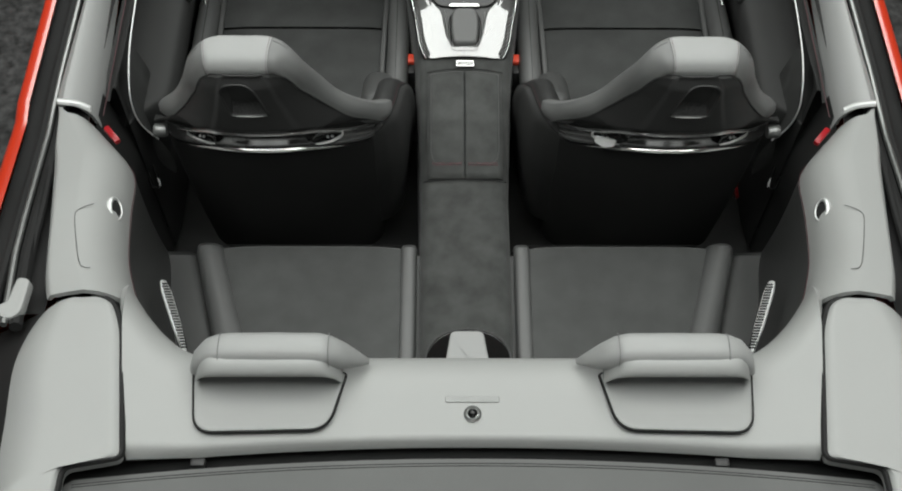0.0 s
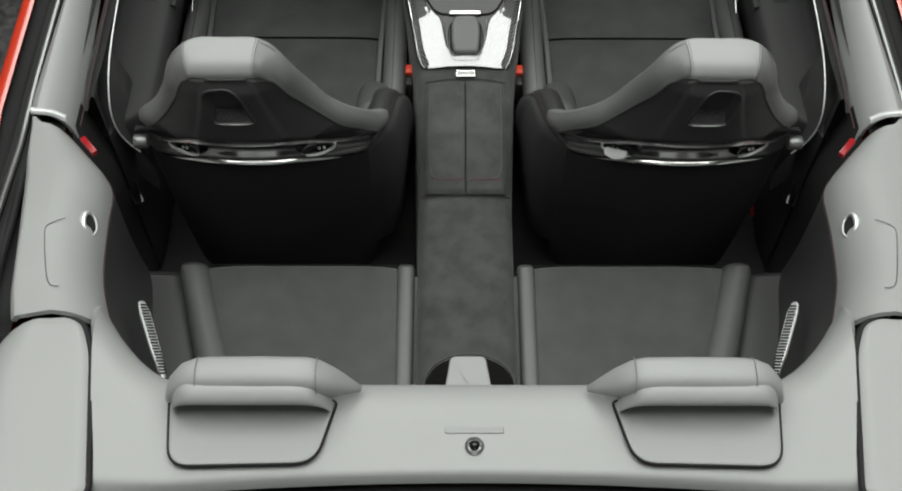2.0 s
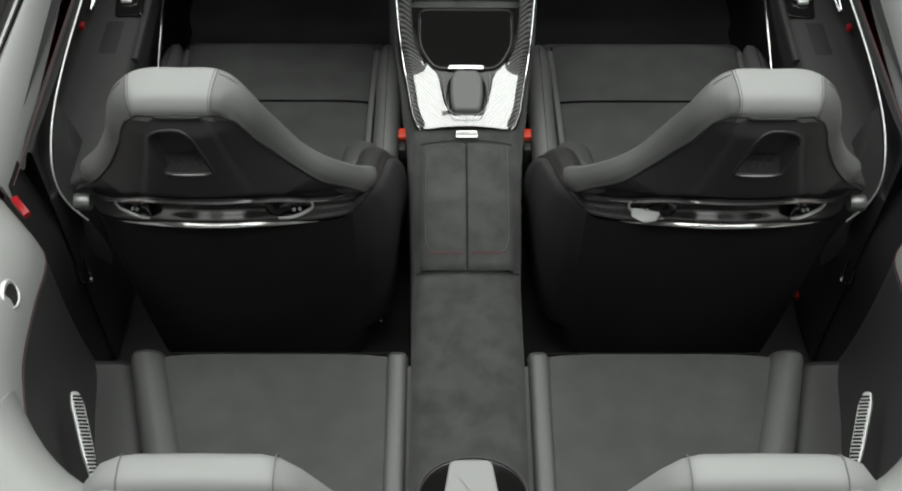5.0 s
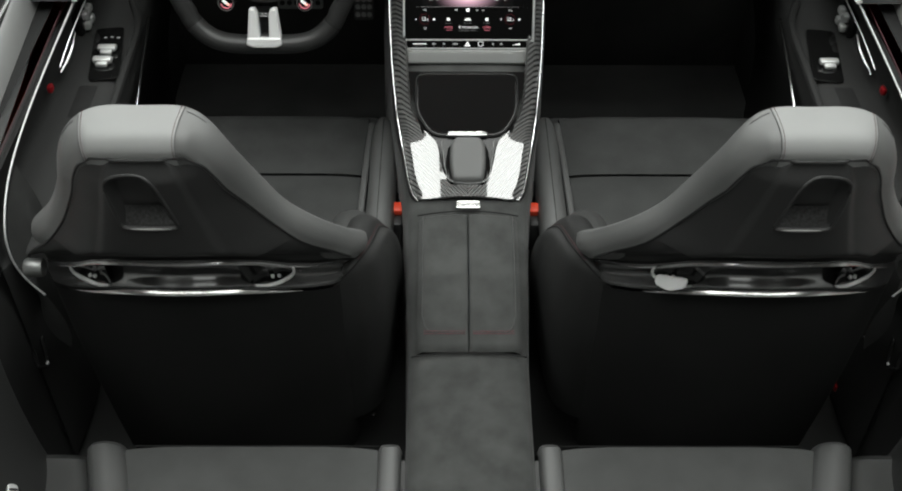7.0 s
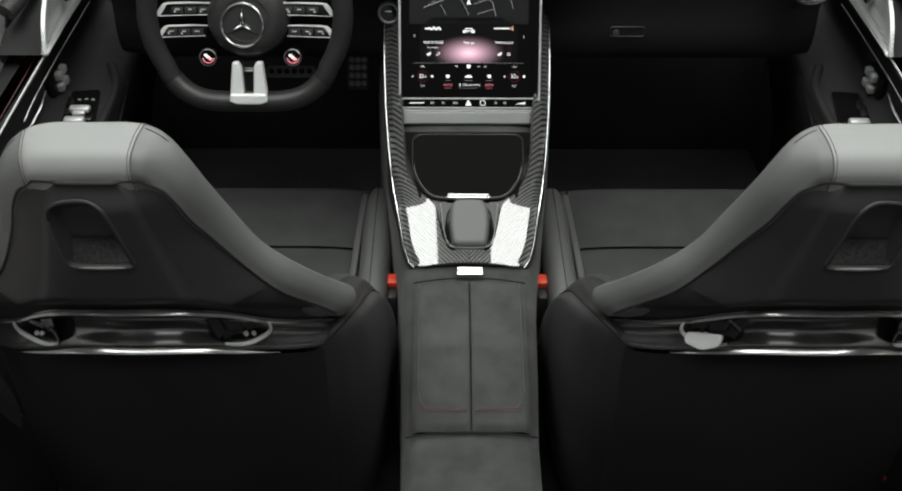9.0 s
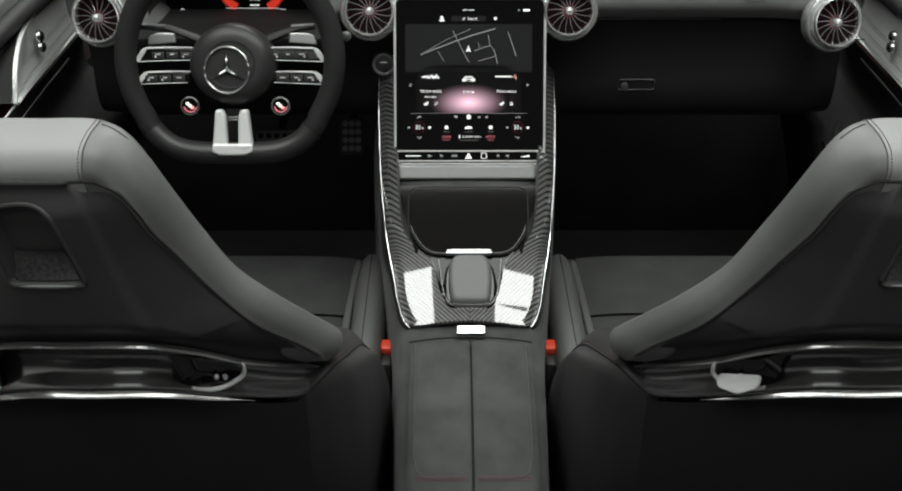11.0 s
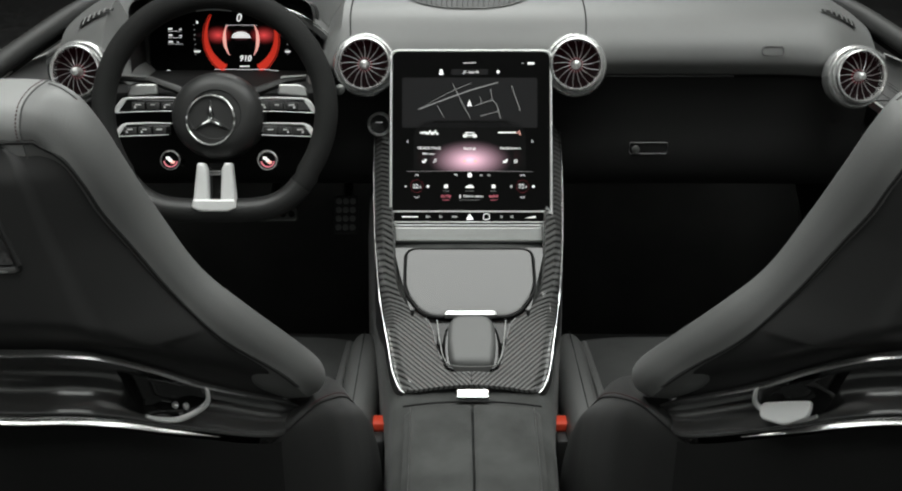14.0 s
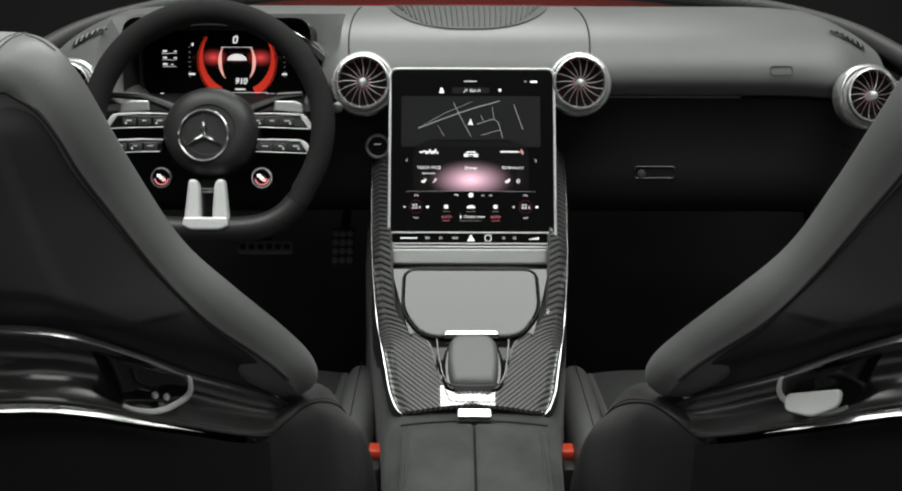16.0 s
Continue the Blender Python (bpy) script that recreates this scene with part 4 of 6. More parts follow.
    # added metal beads for the lacquer's edge highlights: quarter-round, catching light from above
    def strip_edge(v0, wide, k0, k1, sink):
        def fn(u, v):
            f = max(0.04, math.sin(math.pi * u)) ** 0.8
            p = Vector(band((k0 + (k1 - k0) * u) / 84, v0))
            a, m = radians(42 + 26 * v), radians(52)
            return p + Vector((0, wide * f * (math.cos(m) - math.cos(a)) - sink, wide * f * (math.sin(a) - math.sin(m))))
        return surface(fn, 84, 12)
    put("band_top_glint", strip_edge(0.03, 0.0150, 12, 72, 0.0050), EDGEGLINT, bandp, "bright strip for the highlight on the upper edge", 80)
    put("band_low_glint", strip_edge(0.80, 0.0170, 16, 68, 0.0050), EDGEGLINT, bandp, "bright strip for the highlight on the band's lower ledge", 80)
    for hx in (-1, 1):
        def hk(x, y, z):
            return Vector((hx * x, y, z))
        ul, ur, br, bt, bl = hk(0.084, 0.082, 1.010), hk(0.150, 0.121, 0.972), hk(0.149, 0.128, 0.951), hk(0.122, 0.121, 0.937), hk(0.094, 0.106, 0.951)
        c = (ul + ur + br + bt + bl) / 5
        tl = (ur - ul).normalized()
        up = ((ul + ur) / 2 - bt)
        up = (up - tl * up.dot(tl)).normalized()
        nb = tl.cross(up).normalized()
        if nb.y > 0:
            nb = -nb
        M = Matrix(((tl.x, up.x, nb.x, c.x), (tl.y, up.y, nb.y, c.y), (tl.z, up.z, nb.z, c.z), (0, 0, 0, 1)))
        Mi = M.inverted()
        flat = [Mi @ p for p in (ul, ur, br, bt, bl)]
        cup = rounded([(p.x, p.y) for p in flat], [0.004, 0.006, 0.012, 0.014, 0.016], 7)
        m0 = Vector((sum(p.x for p in cup) / len(cup), sum(p.y for p in cup) / len(cup)))

        def bowl(u, v):
            k = round(u * len(cup)) % len(cup)
            p = m0.lerp(Vector((cup[k].x, cup[k].y)), v)
            return M @ Vector((p.x, p.y, -0.010 * (1 - v ** 3) + 0.0015))
        hook = put("coat_hook", surface(bowl, len(cup), 12), GLOSS, bandp, "dark hook recess with a bright lip", 80)
        run = cup[11:36]
        # the lip's reflected light is in its near-white colour and tapered width
        put("hook_lip", tube([M @ Vector((p.x, p.y, 0.0035)) for p in run], [0.0007 + 0.0022 * math.sin(math.pi * min(1, 0.12 + 0.88 * (1 - k / (len(run) - 1)))) ** 0.8 for k in range(len(run))], 8), GLINTWHITE, hook, "bright curved hook lip")
        for gx, gy in ((0.010, -0.010), (0.020, -0.009)):
            put("hook_screw", lathe([(0.0028, -0.002), (0.0028, 0.001), (0.0015, 0.003), (0, 0.0034)], 12, M @ Matrix.Translation((gx, gy, -0.003))), GLINTWHITE, hook)
        # one hook only: added white plate for the reflection in its dish
        if side > 0 and hx > 0:
            fill = rounded([(-0.020, -0.002), (0.028, 0.004), (0.032, -0.010), (0.010, -0.020), (-0.014, -0.016)], 0.006, 5)
            put("hook_glint", slab(fill, 0.004, 0.002, 3, M @ Matrix.Translation((0.002, 0.0, 0.004)) @ Matrix.Rotation(radians(-50), 4, "X")), GLINTWHITE, hook, "white plate for the glint in the hook recess")
    put("belt_knob", lathe([(0, 0), (0.012, 0.0), (0.0135, 0.003), (0.0135, 0.022), (0.012, 0.025), (0, 0.025)], 20, Matrix.Translation((-0.195, 0.135, 0.952)) @ Matrix.Rotation(radians(-90), 4, "Y")), DULLMETAL, seat, "satin metal backrest release knob")
    # lower back
    def low(u, v):
        p = b2[round(u * 84)]
        return (p.x * (1 - 0.06 * v), p.y + 0.002 + 0.05 * v ** 1.5, p.z - 0.004 + (0.42 - p.z) * v)
    put("lower_back", surface(low, 84, 16), BACKCLOTH, seat, "black leather lower seat back")
    # side wing: a stitched pad that wraps forward and down from the band's end
    def wing_ring(w):
        x, y, z, h, g = w
        lift = h * 0.9
        pts = [(x - 0.060 * g, y, z - 0.05), (x - 0.050 * g, y, z + lift - 0.020 * g), (x - 0.032 * g, y, z + lift), (x - 0.012 * g, y, z + lift * 0.75 + 0.002), (x, y, z), (x + 0.013 * g, y + 0.002, z - 0.016), (x + 0.021 * g, y + 0.006, z - 0.06), (x + 0.022 * g, y + 0.014, z - 0.14), (x + 0.012 * g, y + 0.05, 0.50)]
        return spline(pts, 32)
    wk = [[spline([wing_ring(w)[j] for w in WING], 48)[i] for j in range(33)] for i in range(49)]
    wing = put("backrest_side", loft(wk, closed=False, caps=False), WINGHIDE, seat, "dark leather backrest side wing", 80)
    put("wing_seam", tube([r[16] + Vector((0.0002, 0, 0.0006)) for r in wk], 0.0011, 5), RUBBER, wing)
    put("wing_stitch", tube([r[15] + Vector((0, 0, 0.0003)) for r in wk[14:44]], 0.0006, 5), DULLTHREAD, wing)
    put("wing_back", surface(lambda u, v: (wk[round(u * 14)][16].x - 0.004, wk[round(u * 14)][16].y + 0.004 + 0.06 * v, wk[round(u * 14)][16].z - 0.40 * v), 14, 10), BACKCLOTH, wing)
    # shoulder pad under the roll's end
    put("shoulder_pad", rbox((0.205, 0.33, 0.80), (0.07, 0.16, 0.10), 0.03, 4, Matrix.Rotation(radians(-28), 4, "X")), BLACKHIDE, seat)
    for s in SIDES:
        # cushion bolster: padded, with a stitched leather border beside the suede
        rg = []
        for k in range(27):
            q = k / 26
            y = 0.42 + 0.455 * q
            f = min(1, math.sqrt(max(0.02, 1 - ((q - 0.72) / 0.28) ** 2)) if q > 0.72 else 1)
            lean = 0.006 * math.sin(q * math.pi)
            rg.append([(s * (0.231 + lean + 0.027 * f * math.copysign(abs(math.cos(2 * math.pi * j / 20)) ** 0.8, math.cos(2 * math.pi * j / 20))), y, 0.650 - 0.012 * q * q + 0.036 * f * math.sin(2 * math.pi * j / 20)) for j in range(20)])
        put("cushion_bolster", loft(rg), SEATHIDE, seat, "dark leather cushion bolster")
        put("bolster_seam", tube([(s * 0.2335, 0.43 + 0.40 * k / 14, 0.6855 - 0.010 * (k / 14) ** 2) for k in range(15)], 0.0008, 5), RUBBER, seat)
        put("piping", tube([(s * (0.199 + 0.008 * (k / 14) ** 2), 0.45 + 0.40 * k / 14, 0.650 - 0.008 * (k / 14) ** 2) for k in range(15)], 0.0065, 8), SEATHIDE, seat, "leather border strip")
    for nm, y0, y1 in (("cushion_rear", 0.42, 0.701), ("cushion_front", 0.708, 0.915)):
        def cush(u, v):
            y = y0 + (y1 - y0) * v
            e = abs(2 * u - 1)
            f = abs(2 * v - 1)
            drop = 0.05 * max(0, (y - 0.87) / 0.045) ** 2
            return ((u - 0.5) * 0.40, y, 0.640 - 0.006 * e ** 6 - 0.006 * f ** 8 - drop + 0.006 * math.sin(v * math.pi))
        put(nm, surface(cush, 20, 20, 0.03), PERFO, seat, "dark perforated seat cushion panel")
    put("cushion_base", rbox((0, 0.68, 0.54), (0.47, 0.5, 0.15), 0.03, 3), BLACKHIDE)
    put("seat_rail", rbox((0, 0.62, 0.40), (0.40, 0.5, 0.12), 0.01, 1), SHELL)
    return seat


SILVERMESH = material("fine grey mesh", (0.06, 0.06, 0.06), 0.35, metal=0.6, grain=1.0, scale=260, vary=0.5, spots=300)
for s in SIDES:
    front_seat(s)

GRILLE = material("grey speaker fabric", (0.075, 0.076, 0.075), 0.6, grain=0.6, scale=900, vary=0.15)
INSERT = material("dark suede", (0.045, 0.046, 0.045), 0.95, grain=0.3, scale=1500, vary=0.25, spots=16, spec=0.15)

# ---- dashboard ----
dash = thing("dashboard", "dark grey leather dashboard with a round-edged upper roll", "dashboard", (0, 1.1, 0.5))
PROF = [(1.36, 1.150), (1.22, 1.172), (1.08, 1.176), (0.985, 1.160), (0.938, 1.128), (0.922, 1.094), (0.940, 1.068)]
LOWER = [(0.942, 1.064), (0.952, 1.03), (0.955, 0.985), (0.952, 0.93), (0.975, 0.885), (1.06, 0.86), (1.22, 0.84), (1.36, 0.80)]


def bent(x, y, z):
    """The dash bends away and down towards the doors."""
    a = max(0, abs(x) - 0.45)
    c = max(0, 1 - (abs(x + 0.372) / 0.168) ** 6) if abs(x + 0.372) < 0.168 else 0
    c *= min(1, max(0, (1.055 - y) / 0.02))
    z = z - c * max(0, z - 1.035)
    e = max(0, abs(x) - 0.555)
    return (x, y - 0.028 + 0.02 * a + 0.5 * e, z - (0.55 * a * a + 0.30 * e) * (1 if z > 1.0 else 0.3))


pu = spline([(0, y, z) for y, z in PROF], 30)
pl = spline([(0, y, z) for y, z in LOWER], 30)
part("upper_roll", surface(lambda u, v: bent((u - 0.5) * 1.266, pu[round(v * 30)].y, pu[round(v * 30)].z), 60, 30), DASHSKIN, dash, "dark grey leather upper dash roll")
part("lower_dash", surface(lambda u, v: bent((u - 0.5) * 1.266, pl[round(v * 30)].y, pl[round(v * 30)].z), 60, 30), DASHLOW, dash, "black lower dash")
part("dash_seam", tube([bent(x, 0.937, 1.069) for x in [-0.62 + 1.24 * k / 60 for k in range(61)]], 0.0009, 5), RUBBER, dash)
for s in SIDES:
    part("dash_end", rbox((s * 0.626, 1.14, 0.99), (0.012, 0.30, 0.18), 0.005, 1), SHELL, dash)
for s in SIDES:
    part("roll_seam", tube([bent(s * (0.158 + 0.02 * math.sin(k / 20 * 2)), pu[k].y, pu[k].z + 0.0006) for k in range(8, 25)], 0.0012, 5), RUBBER, dash)
# speaker grille in the dash top
G0, G1 = 0.505, 0.2


def on_dash(x, v, lift=0.0):
    """A place on the upper roll, v along its section from the windscreen to the cabin."""
    k = min(29, int(v * 30))
    p = pu[k].lerp(pu[k + 1], v * 30 - k)
    b = bent(x, p.y, p.z)
    return (b[0], b[1], b[2] + lift)


def grille_edge(x):
    """Section share of the grille's curved front edge at x."""
    return G1 + (G0 - G1) * math.sqrt(max(0, 1 - (abs(x) / 0.13) ** 2.6))


gr = part("centre_speaker", surface(lambda u, v: on_dash((u - 0.5) * 0.258, G1 + (grille_edge((u - 0.5) * 0.258) - G1) * v, 0.0012), 40, 10), GRILLE, dash, "ribbed grey speaker grille")
for k in range(27):
    x = (k - 13) * 0.0092
    e = grille_edge(x)
    part("rib", tube([on_dash(x * (0.86 + 0.16 * (1 - q / 6)), G1 + (e - G1) * q / 6, 0.002) for q in range(7)], 0.0013, 5), GRILLE, gr)
part("grille_lip", tube([on_dash(x, grille_edge(x), 0.0016) for x in [-0.129 + 0.258 * k / 40 for k in range(41)]], 0.0012, 5), DASHSKIN, gr)
# windscreen base trim and corner pillars
half_trim = [(0.18, 1.305, 1.190), (0.34, 1.275, 1.184), (0.49, 1.20, 1.172), (0.575, 1.13, 1.157), (0.625, 1.06, 1.140), (0.662, 0.98, 1.116), (0.705, 0.89, 1.084), (0.75, 0.79, 1.045)]
trim = spline([(-x, y, z) for x, y, z in reversed(half_trim)] + [(0, 1.315, 1.192)] + half_trim, 72)
part("screen_trim", tube(trim, [0.013 + 0.003 * min(1, abs(k - 36) / 30) for k in range(73)], 12), WINGHIDE, dash, "black windscreen base trim")
for s in SIDES:
    def demist(u, v, lift=0.004):
        x = s * (0.540 + 0.058 * u)
        return on_dash(x, 0.500 + 0.050 * v * (0.35 + 0.65 * u) + 0.010 * u, lift)
    vent = part("corner_vent", surface(demist, 8, 6), RUBBER, dash, "black slotted demister vent")
    for k in range(6):
        part("vent_slat", tube([demist(0.08 + 0.16 * k, q / 4, 0.0055) for q in range(5)], 0.0012, 5), DASHSKIN, vent)
    part("airbag_badge", both(tube([bent(0.455 + p[0], 0.9235 + 0.42 * p[1], 1.108 + p[1]) for p in [Vector((q[0], q[1], 0)) for q in rounded([(-0.016, -0.006), (0.016, -0.006), (0.016, 0.006), (-0.016, 0.006)], 0.005)]], 0.0008, 5, loop=True), 1), BLACKHIDE, dash) if s > 0 else None
# dark covers between the screen trim and the doors
for s in SIDES:
    ends = trim[:24] if s < 0 else trim[::-1][:24]
    part("pillar_cover", surface(lambda u, v: (ends[round(u * 23)].x + s * 0.012 * v, ends[round(u * 23)].y + 0.01 * v, ends[round(u * 23)].z - (0.03 + 0.19 * ease((ends[round(u * 23)].y - 1.07) / 0.06)) * v), 23, 6, 0.004), DOORBLACK, dash, "soft black pillar cover")
# glovebox handle
gh = part("glovebox_handle", tube([(0.282 + p[0], 0.922, 0.948 + p[1]) for p in [Vector((q[0], q[1], 0)) for q in rounded([(-0.028, -0.008), (0.032, -0.008), (0.032, 0.010), (-0.028, 0.010)], 0.004)]], 0.0008, 6, loop=True), DULLMETAL, dash, "black glovebox handle with a thin metal edge")
part("glovebox_lock", lathe([(0.006, 0), (0.006, 0.004), (0.004, 0.005), (0, 0.005)], 18, Matrix.Translation((0.264, 0.924, 0.947)) @ Matrix.Rotation(radians(90), 4, "X")), DULLMETAL, gh)
part("glovebox_line", tube([(x, 0.9445, 1.02) for x in [0.16 + 0.5 * k / 20 for k in range(21)]], 0.001, 5), RUBBER, dash)

# ---- air vents ----
def air_vent(x, y, z, yaw, pitch):
    v = thing("air_vent", "round turbine air vent with chrome ring and dark blades", "air vent", (x, y, z), group="dash air vents")
    m = Matrix.Translation((x, y, z)) @ Matrix.Rotation(radians(yaw), 4, "Z") @ Matrix.Rotation(radians(90 - pitch), 4, "X") @ Matrix.Translation((0, 0, 0.012))
    part("outer_ring", lathe([(0.0405, -0.03), (0.0465, -0.03), (0.0475, -0.016), (0.0468, -0.010), (0.0448, -0.007), (0.0425, -0.008), (0.0405, -0.012), (0.0405, -0.03)], 48, m), VENTRING, v, "satin chrome outer ring")
    part("inner_ring", lathe([(0.0335, -0.025), (0.0395, -0.025), (0.0398, 0.002), (0.0388, 0.0055), (0.0368, 0.0062), (0.0345, 0.003), (0.0335, -0.025)], 48, m), VENTRING, v, "bright chrome inner ring")
    part("back", lathe([(0.0, -0.0095), (0.036, -0.0095)], 32, m), VENTGLOW, v, "dark vent throat with a faint red glow")
    hub = part("hub", lathe([(0.0068, -0.02), (0.0066, 0.0), (0.0056, 0.005), (0.0032, 0.0075), (0, 0.008)], 24, m), SATIN, v, "chrome hub")
    for k in range(17):
        a = 2 * math.pi * k / 17
        pts = []
        for q in range(5):
            r = 0.0075 + 0.028 * q / 4
            aa = a + 0.16 * (q / 4) ** 1.5
            pts.append(m @ Vector((r * math.cos(aa), r * math.sin(aa), -0.001 - 0.003 * q / 4)))
        part("blade", tube(pts, [0.0006, 0.0007, 0.0006, 0.0005, 0.0005], 6), BLADE, v)
    part("glow_ring", tube([m @ Vector((0.0100 * math.cos(a), 0.0100 * math.sin(a), -0.0085)) for a in [2 * math.pi * k / 24 for k in range(24)]], 0.0010, 6, loop=True), RINGDIM, v, "faint rose light behind the hub")
    return v


air_vent(-0.154, 0.880, 1.090, 0, 18)
air_vent(0.159, 0.880, 1.090, 0, 18)
air_vent(0.577, 0.872, 1.075, 8, 16)
air_vent(-0.579, 0.880, 1.079, -8, 16)

# ---- touch screen ----
SCR = Matrix(((1, 0, 0, 0.0035), (0, 0.412, -0.911, 0.8255), (0, 0.911, 0.412, 0.9935), (0, 0, 0, 1)))
tab = thing("touch_screen", "upright black touch screen with a bright metal edge, switched on", "touch screen", (0, 0.8, 0.88))


def at_screen(px, py, lift=0.0):
    """A place on the display by its share of width and height, from the upper left corner."""
    return SCR @ Matrix.Translation(((px - 0.5) * 0.235, (0.5 - py) * 0.257, lift))


def corner(w, h, r):
    return rounded([(-w / 2, -h / 2), (w / 2, -h / 2), (w / 2, h / 2), (-w / 2, h / 2)], r)


part("housing", slab(corner(0.237, 0.260, 0.012), 0.016, 0.002, 2, SCR), SATIN, tab, "thin satin metal housing")
glass = part("glass", slab(corner(0.232, 0.255, 0.011), 0.003, 0.001, 2, SCR @ Matrix.Translation((0, 0, 0.0018))), SCREENBLACK, tab, "black glass with lit menus")
part("edge_bead", tube([SCR @ Vector((p[0], p[1], 0.0015)) for p in corner(0.2355, 0.2585, 0.012)], 0.0021, 6, loop=True), SATIN, tab, "bright metal edge")
bar = part("key_bar", tube([SCR @ Vector((p[0], p[1] - 0.1168, 0.004)) for p in corner(0.231, 0.0158, 0.005)], 0.0013, 6, loop=True), SATIN, tab, "bright framed row of touch keys")
part("lower_lip", slab(corner(0.236, 0.024, 0.003), 0.014, 0.003, 2, SCR @ Matrix.Translation((0, -0.1425, 0.001))), SILVER, tab, "satin metal lower lip")
part("mount", rbox((0, 0.90, 0.90), (0.20, 0.14, 0.10), 0.01, 2), SHELL, tab)
LIFT = 0.0024


def glow(name, px, py, w, h, mat, r=0.0, lift=LIFT):
    """A lit field of the display, w and h in metres."""
    return part(name, slab(corner(w, h, r or min(w, h) * 0.2), 0.0003, 0.00005, 1, at_screen(px, py, lift)), mat, glass)


def stroke(name, pts, w, mat, lift=LIFT):
    return part(name, tube([at_screen(x, y, lift) @ Vector((0, 0, 0)) for x, y in pts], w, 5, flat=0.3, up=(0, -0.911, 0.412)), mat, glass)


def writing(body, px, py, size, mat=None):
    return text("writing", body, size, mat or WHITEGLOW, glass, at_screen(px, py, LIFT))


glow("map_field", 0.492, 0.298, 0.199, 0.074, SCREENGREY, 0.003, 0.0019)
for pts, w in (([(0.171, 0.337), (0.386, 0.262), (0.50, 0.225), (0.669, 0.181)], 0.0007), ([(0.205, 0.318), (0.34, 0.248), (0.50, 0.185)], 0.0003), ([(0.386, 0.192), (0.436, 0.286), (0.494, 0.386)], 0.0004), ([(0.288, 0.318), (0.329, 0.381)], 0.0003), ([(0.754, 0.201), (0.807, 0.342)], 0.0005), ([(0.527, 0.315), (0.61, 0.288), (0.635, 0.286), (0.66, 0.306), (0.685, 0.392)], 0.0005), ([(0.554, 0.377), (0.672, 0.346)], 0.0004), ([(0.622, 0.217), (0.633, 0.284)], 0.0004), ([(0.554, 0.265), (0.565, 0.295)], 0.0004)):
    stroke("road_line", pts, w, DIMGLOW)
part("map_arrow", slab([(-0.0038, -0.005), (0, -0.003), (0.0038, -0.005), (0, 0.0055)], 0.0003, 0.00005, 1, at_screen(0.49, 0.302, LIFT)), WHITEGLOW, glass)
glow("status_tab", 0.49, 0.069, 0.018, 0.0009, WHITEGLOW)
glow("search_field", 0.491, 0.121, 0.054, 0.0085, SCREENGREY, 0.002, 0.002)
writing("Search", 0.517, 0.122, 0.0058)
part("search_lens", tube([at_screen(0.462, 0.120, LIFT) @ Vector((0.0014 * math.cos(a), 0.0014 * math.sin(a), 0)) for a in [2 * math.pi * k / 14 for k in range(14)]], 0.0003, 4, loop=True), WHITEGLOW, glass)
stroke("search_lens", [(0.456, 0.126), (0.450, 0.132)], 0.0004, WHITEGLOW)
glow("user_icon", 0.313, 0.116, 0.0046, 0.0050, WHITEGLOW, 0.0022)
glow("user_icon", 0.313, 0.132, 0.0070, 0.0026, WHITEGLOW, 0.001)
glow("star_icon", 0.669, 0.120, 0.0040, 0.0040, WHITEGLOW, 0.0012)
glow("signal_icon", 0.825, 0.070, 0.0032, 0.0020, DIMGLOW)
glow("clock_digits", 0.876, 0.071, 0.010, 0.0032, WHITEGLOW, 0.0005)
# tiles
for k in range(10):
    glow("tile_picture", 0.185 + 0.0115 * k, 0.472 + 0.006 * math.sin(k * 2.2) * min(1, k / 3), 0.0024, 0.0022 + 0.0028 * min(1, k / 4) * abs(math.sin(k * 1.7)), WHITEGLOW, 0.0006)
glow("tile_picture", 0.492, 0.490, 0.0200, 0.0044, WHITEGLOW, 0.0014)
glow("tile_picture", 0.492, 0.474, 0.0130, 0.0026, WHITEGLOW, 0.001)
glow("tile_picture", 0.492, 0.479, 0.0100, 0.0018, SCREENBLACK, 0.0006, LIFT + 0.0003)
glow("tile_picture", 0.492, 0.493, 0.0090, 0.0022, SCREENBLACK, 0.0008, LIFT + 0.0003)
glow("tile_picture", 0.725, 0.470, 0.026, 0.0020, WHITEGLOW, 0.0006)
stroke("tile_picture", [(0.78, 0.474), (0.795, 0.470), (0.800, 0.456), (0.806, 0.486), (0.812, 0.470)], 0.0005, PALEGLOW)
writing("TRACK PACE", 0.238, 0.561, 0.0058)
writing("New track", 0.236, 0.593, 0.0042)
writing("Settings", 0.492, 0.562, 0.0058)
writing("Performance", 0.745, 0.560, 0.0058)
for px in (0.204, 0.711):
    glow("tile_icon", px, 0.638, 0.0052, 0.0034, WHITEGLOW, 0.0012)
    glow("tile_icon", px + 0.012, 0.628, 0.0026, 0.0030, WHITEGLOW, 0.0008)
part("tile_lens", tube([at_screen(0.277, 0.630, LIFT) @ Vector((0.0016 * math.cos(a), 0.0016 * math.sin(a), 0)) for a in [2 * math.pi * k / 14 for k in range(14)]], 0.0004, 4, loop=True), WHITEGLOW, glass)
stroke("tile_lens", [(0.270, 0.637), (0.262, 0.646)], 0.0005, WHITEGLOW)
part("tile_clock", tube([at_screen(0.778, 0.635, LIFT) @ Vector((0.0021 * math.cos(a), 0.0021 * math.sin(a), 0)) for a in [2 * math.pi * k / 14 for k in range(14)]], 0.0006, 4, loop=True), WHITEGLOW, glass)
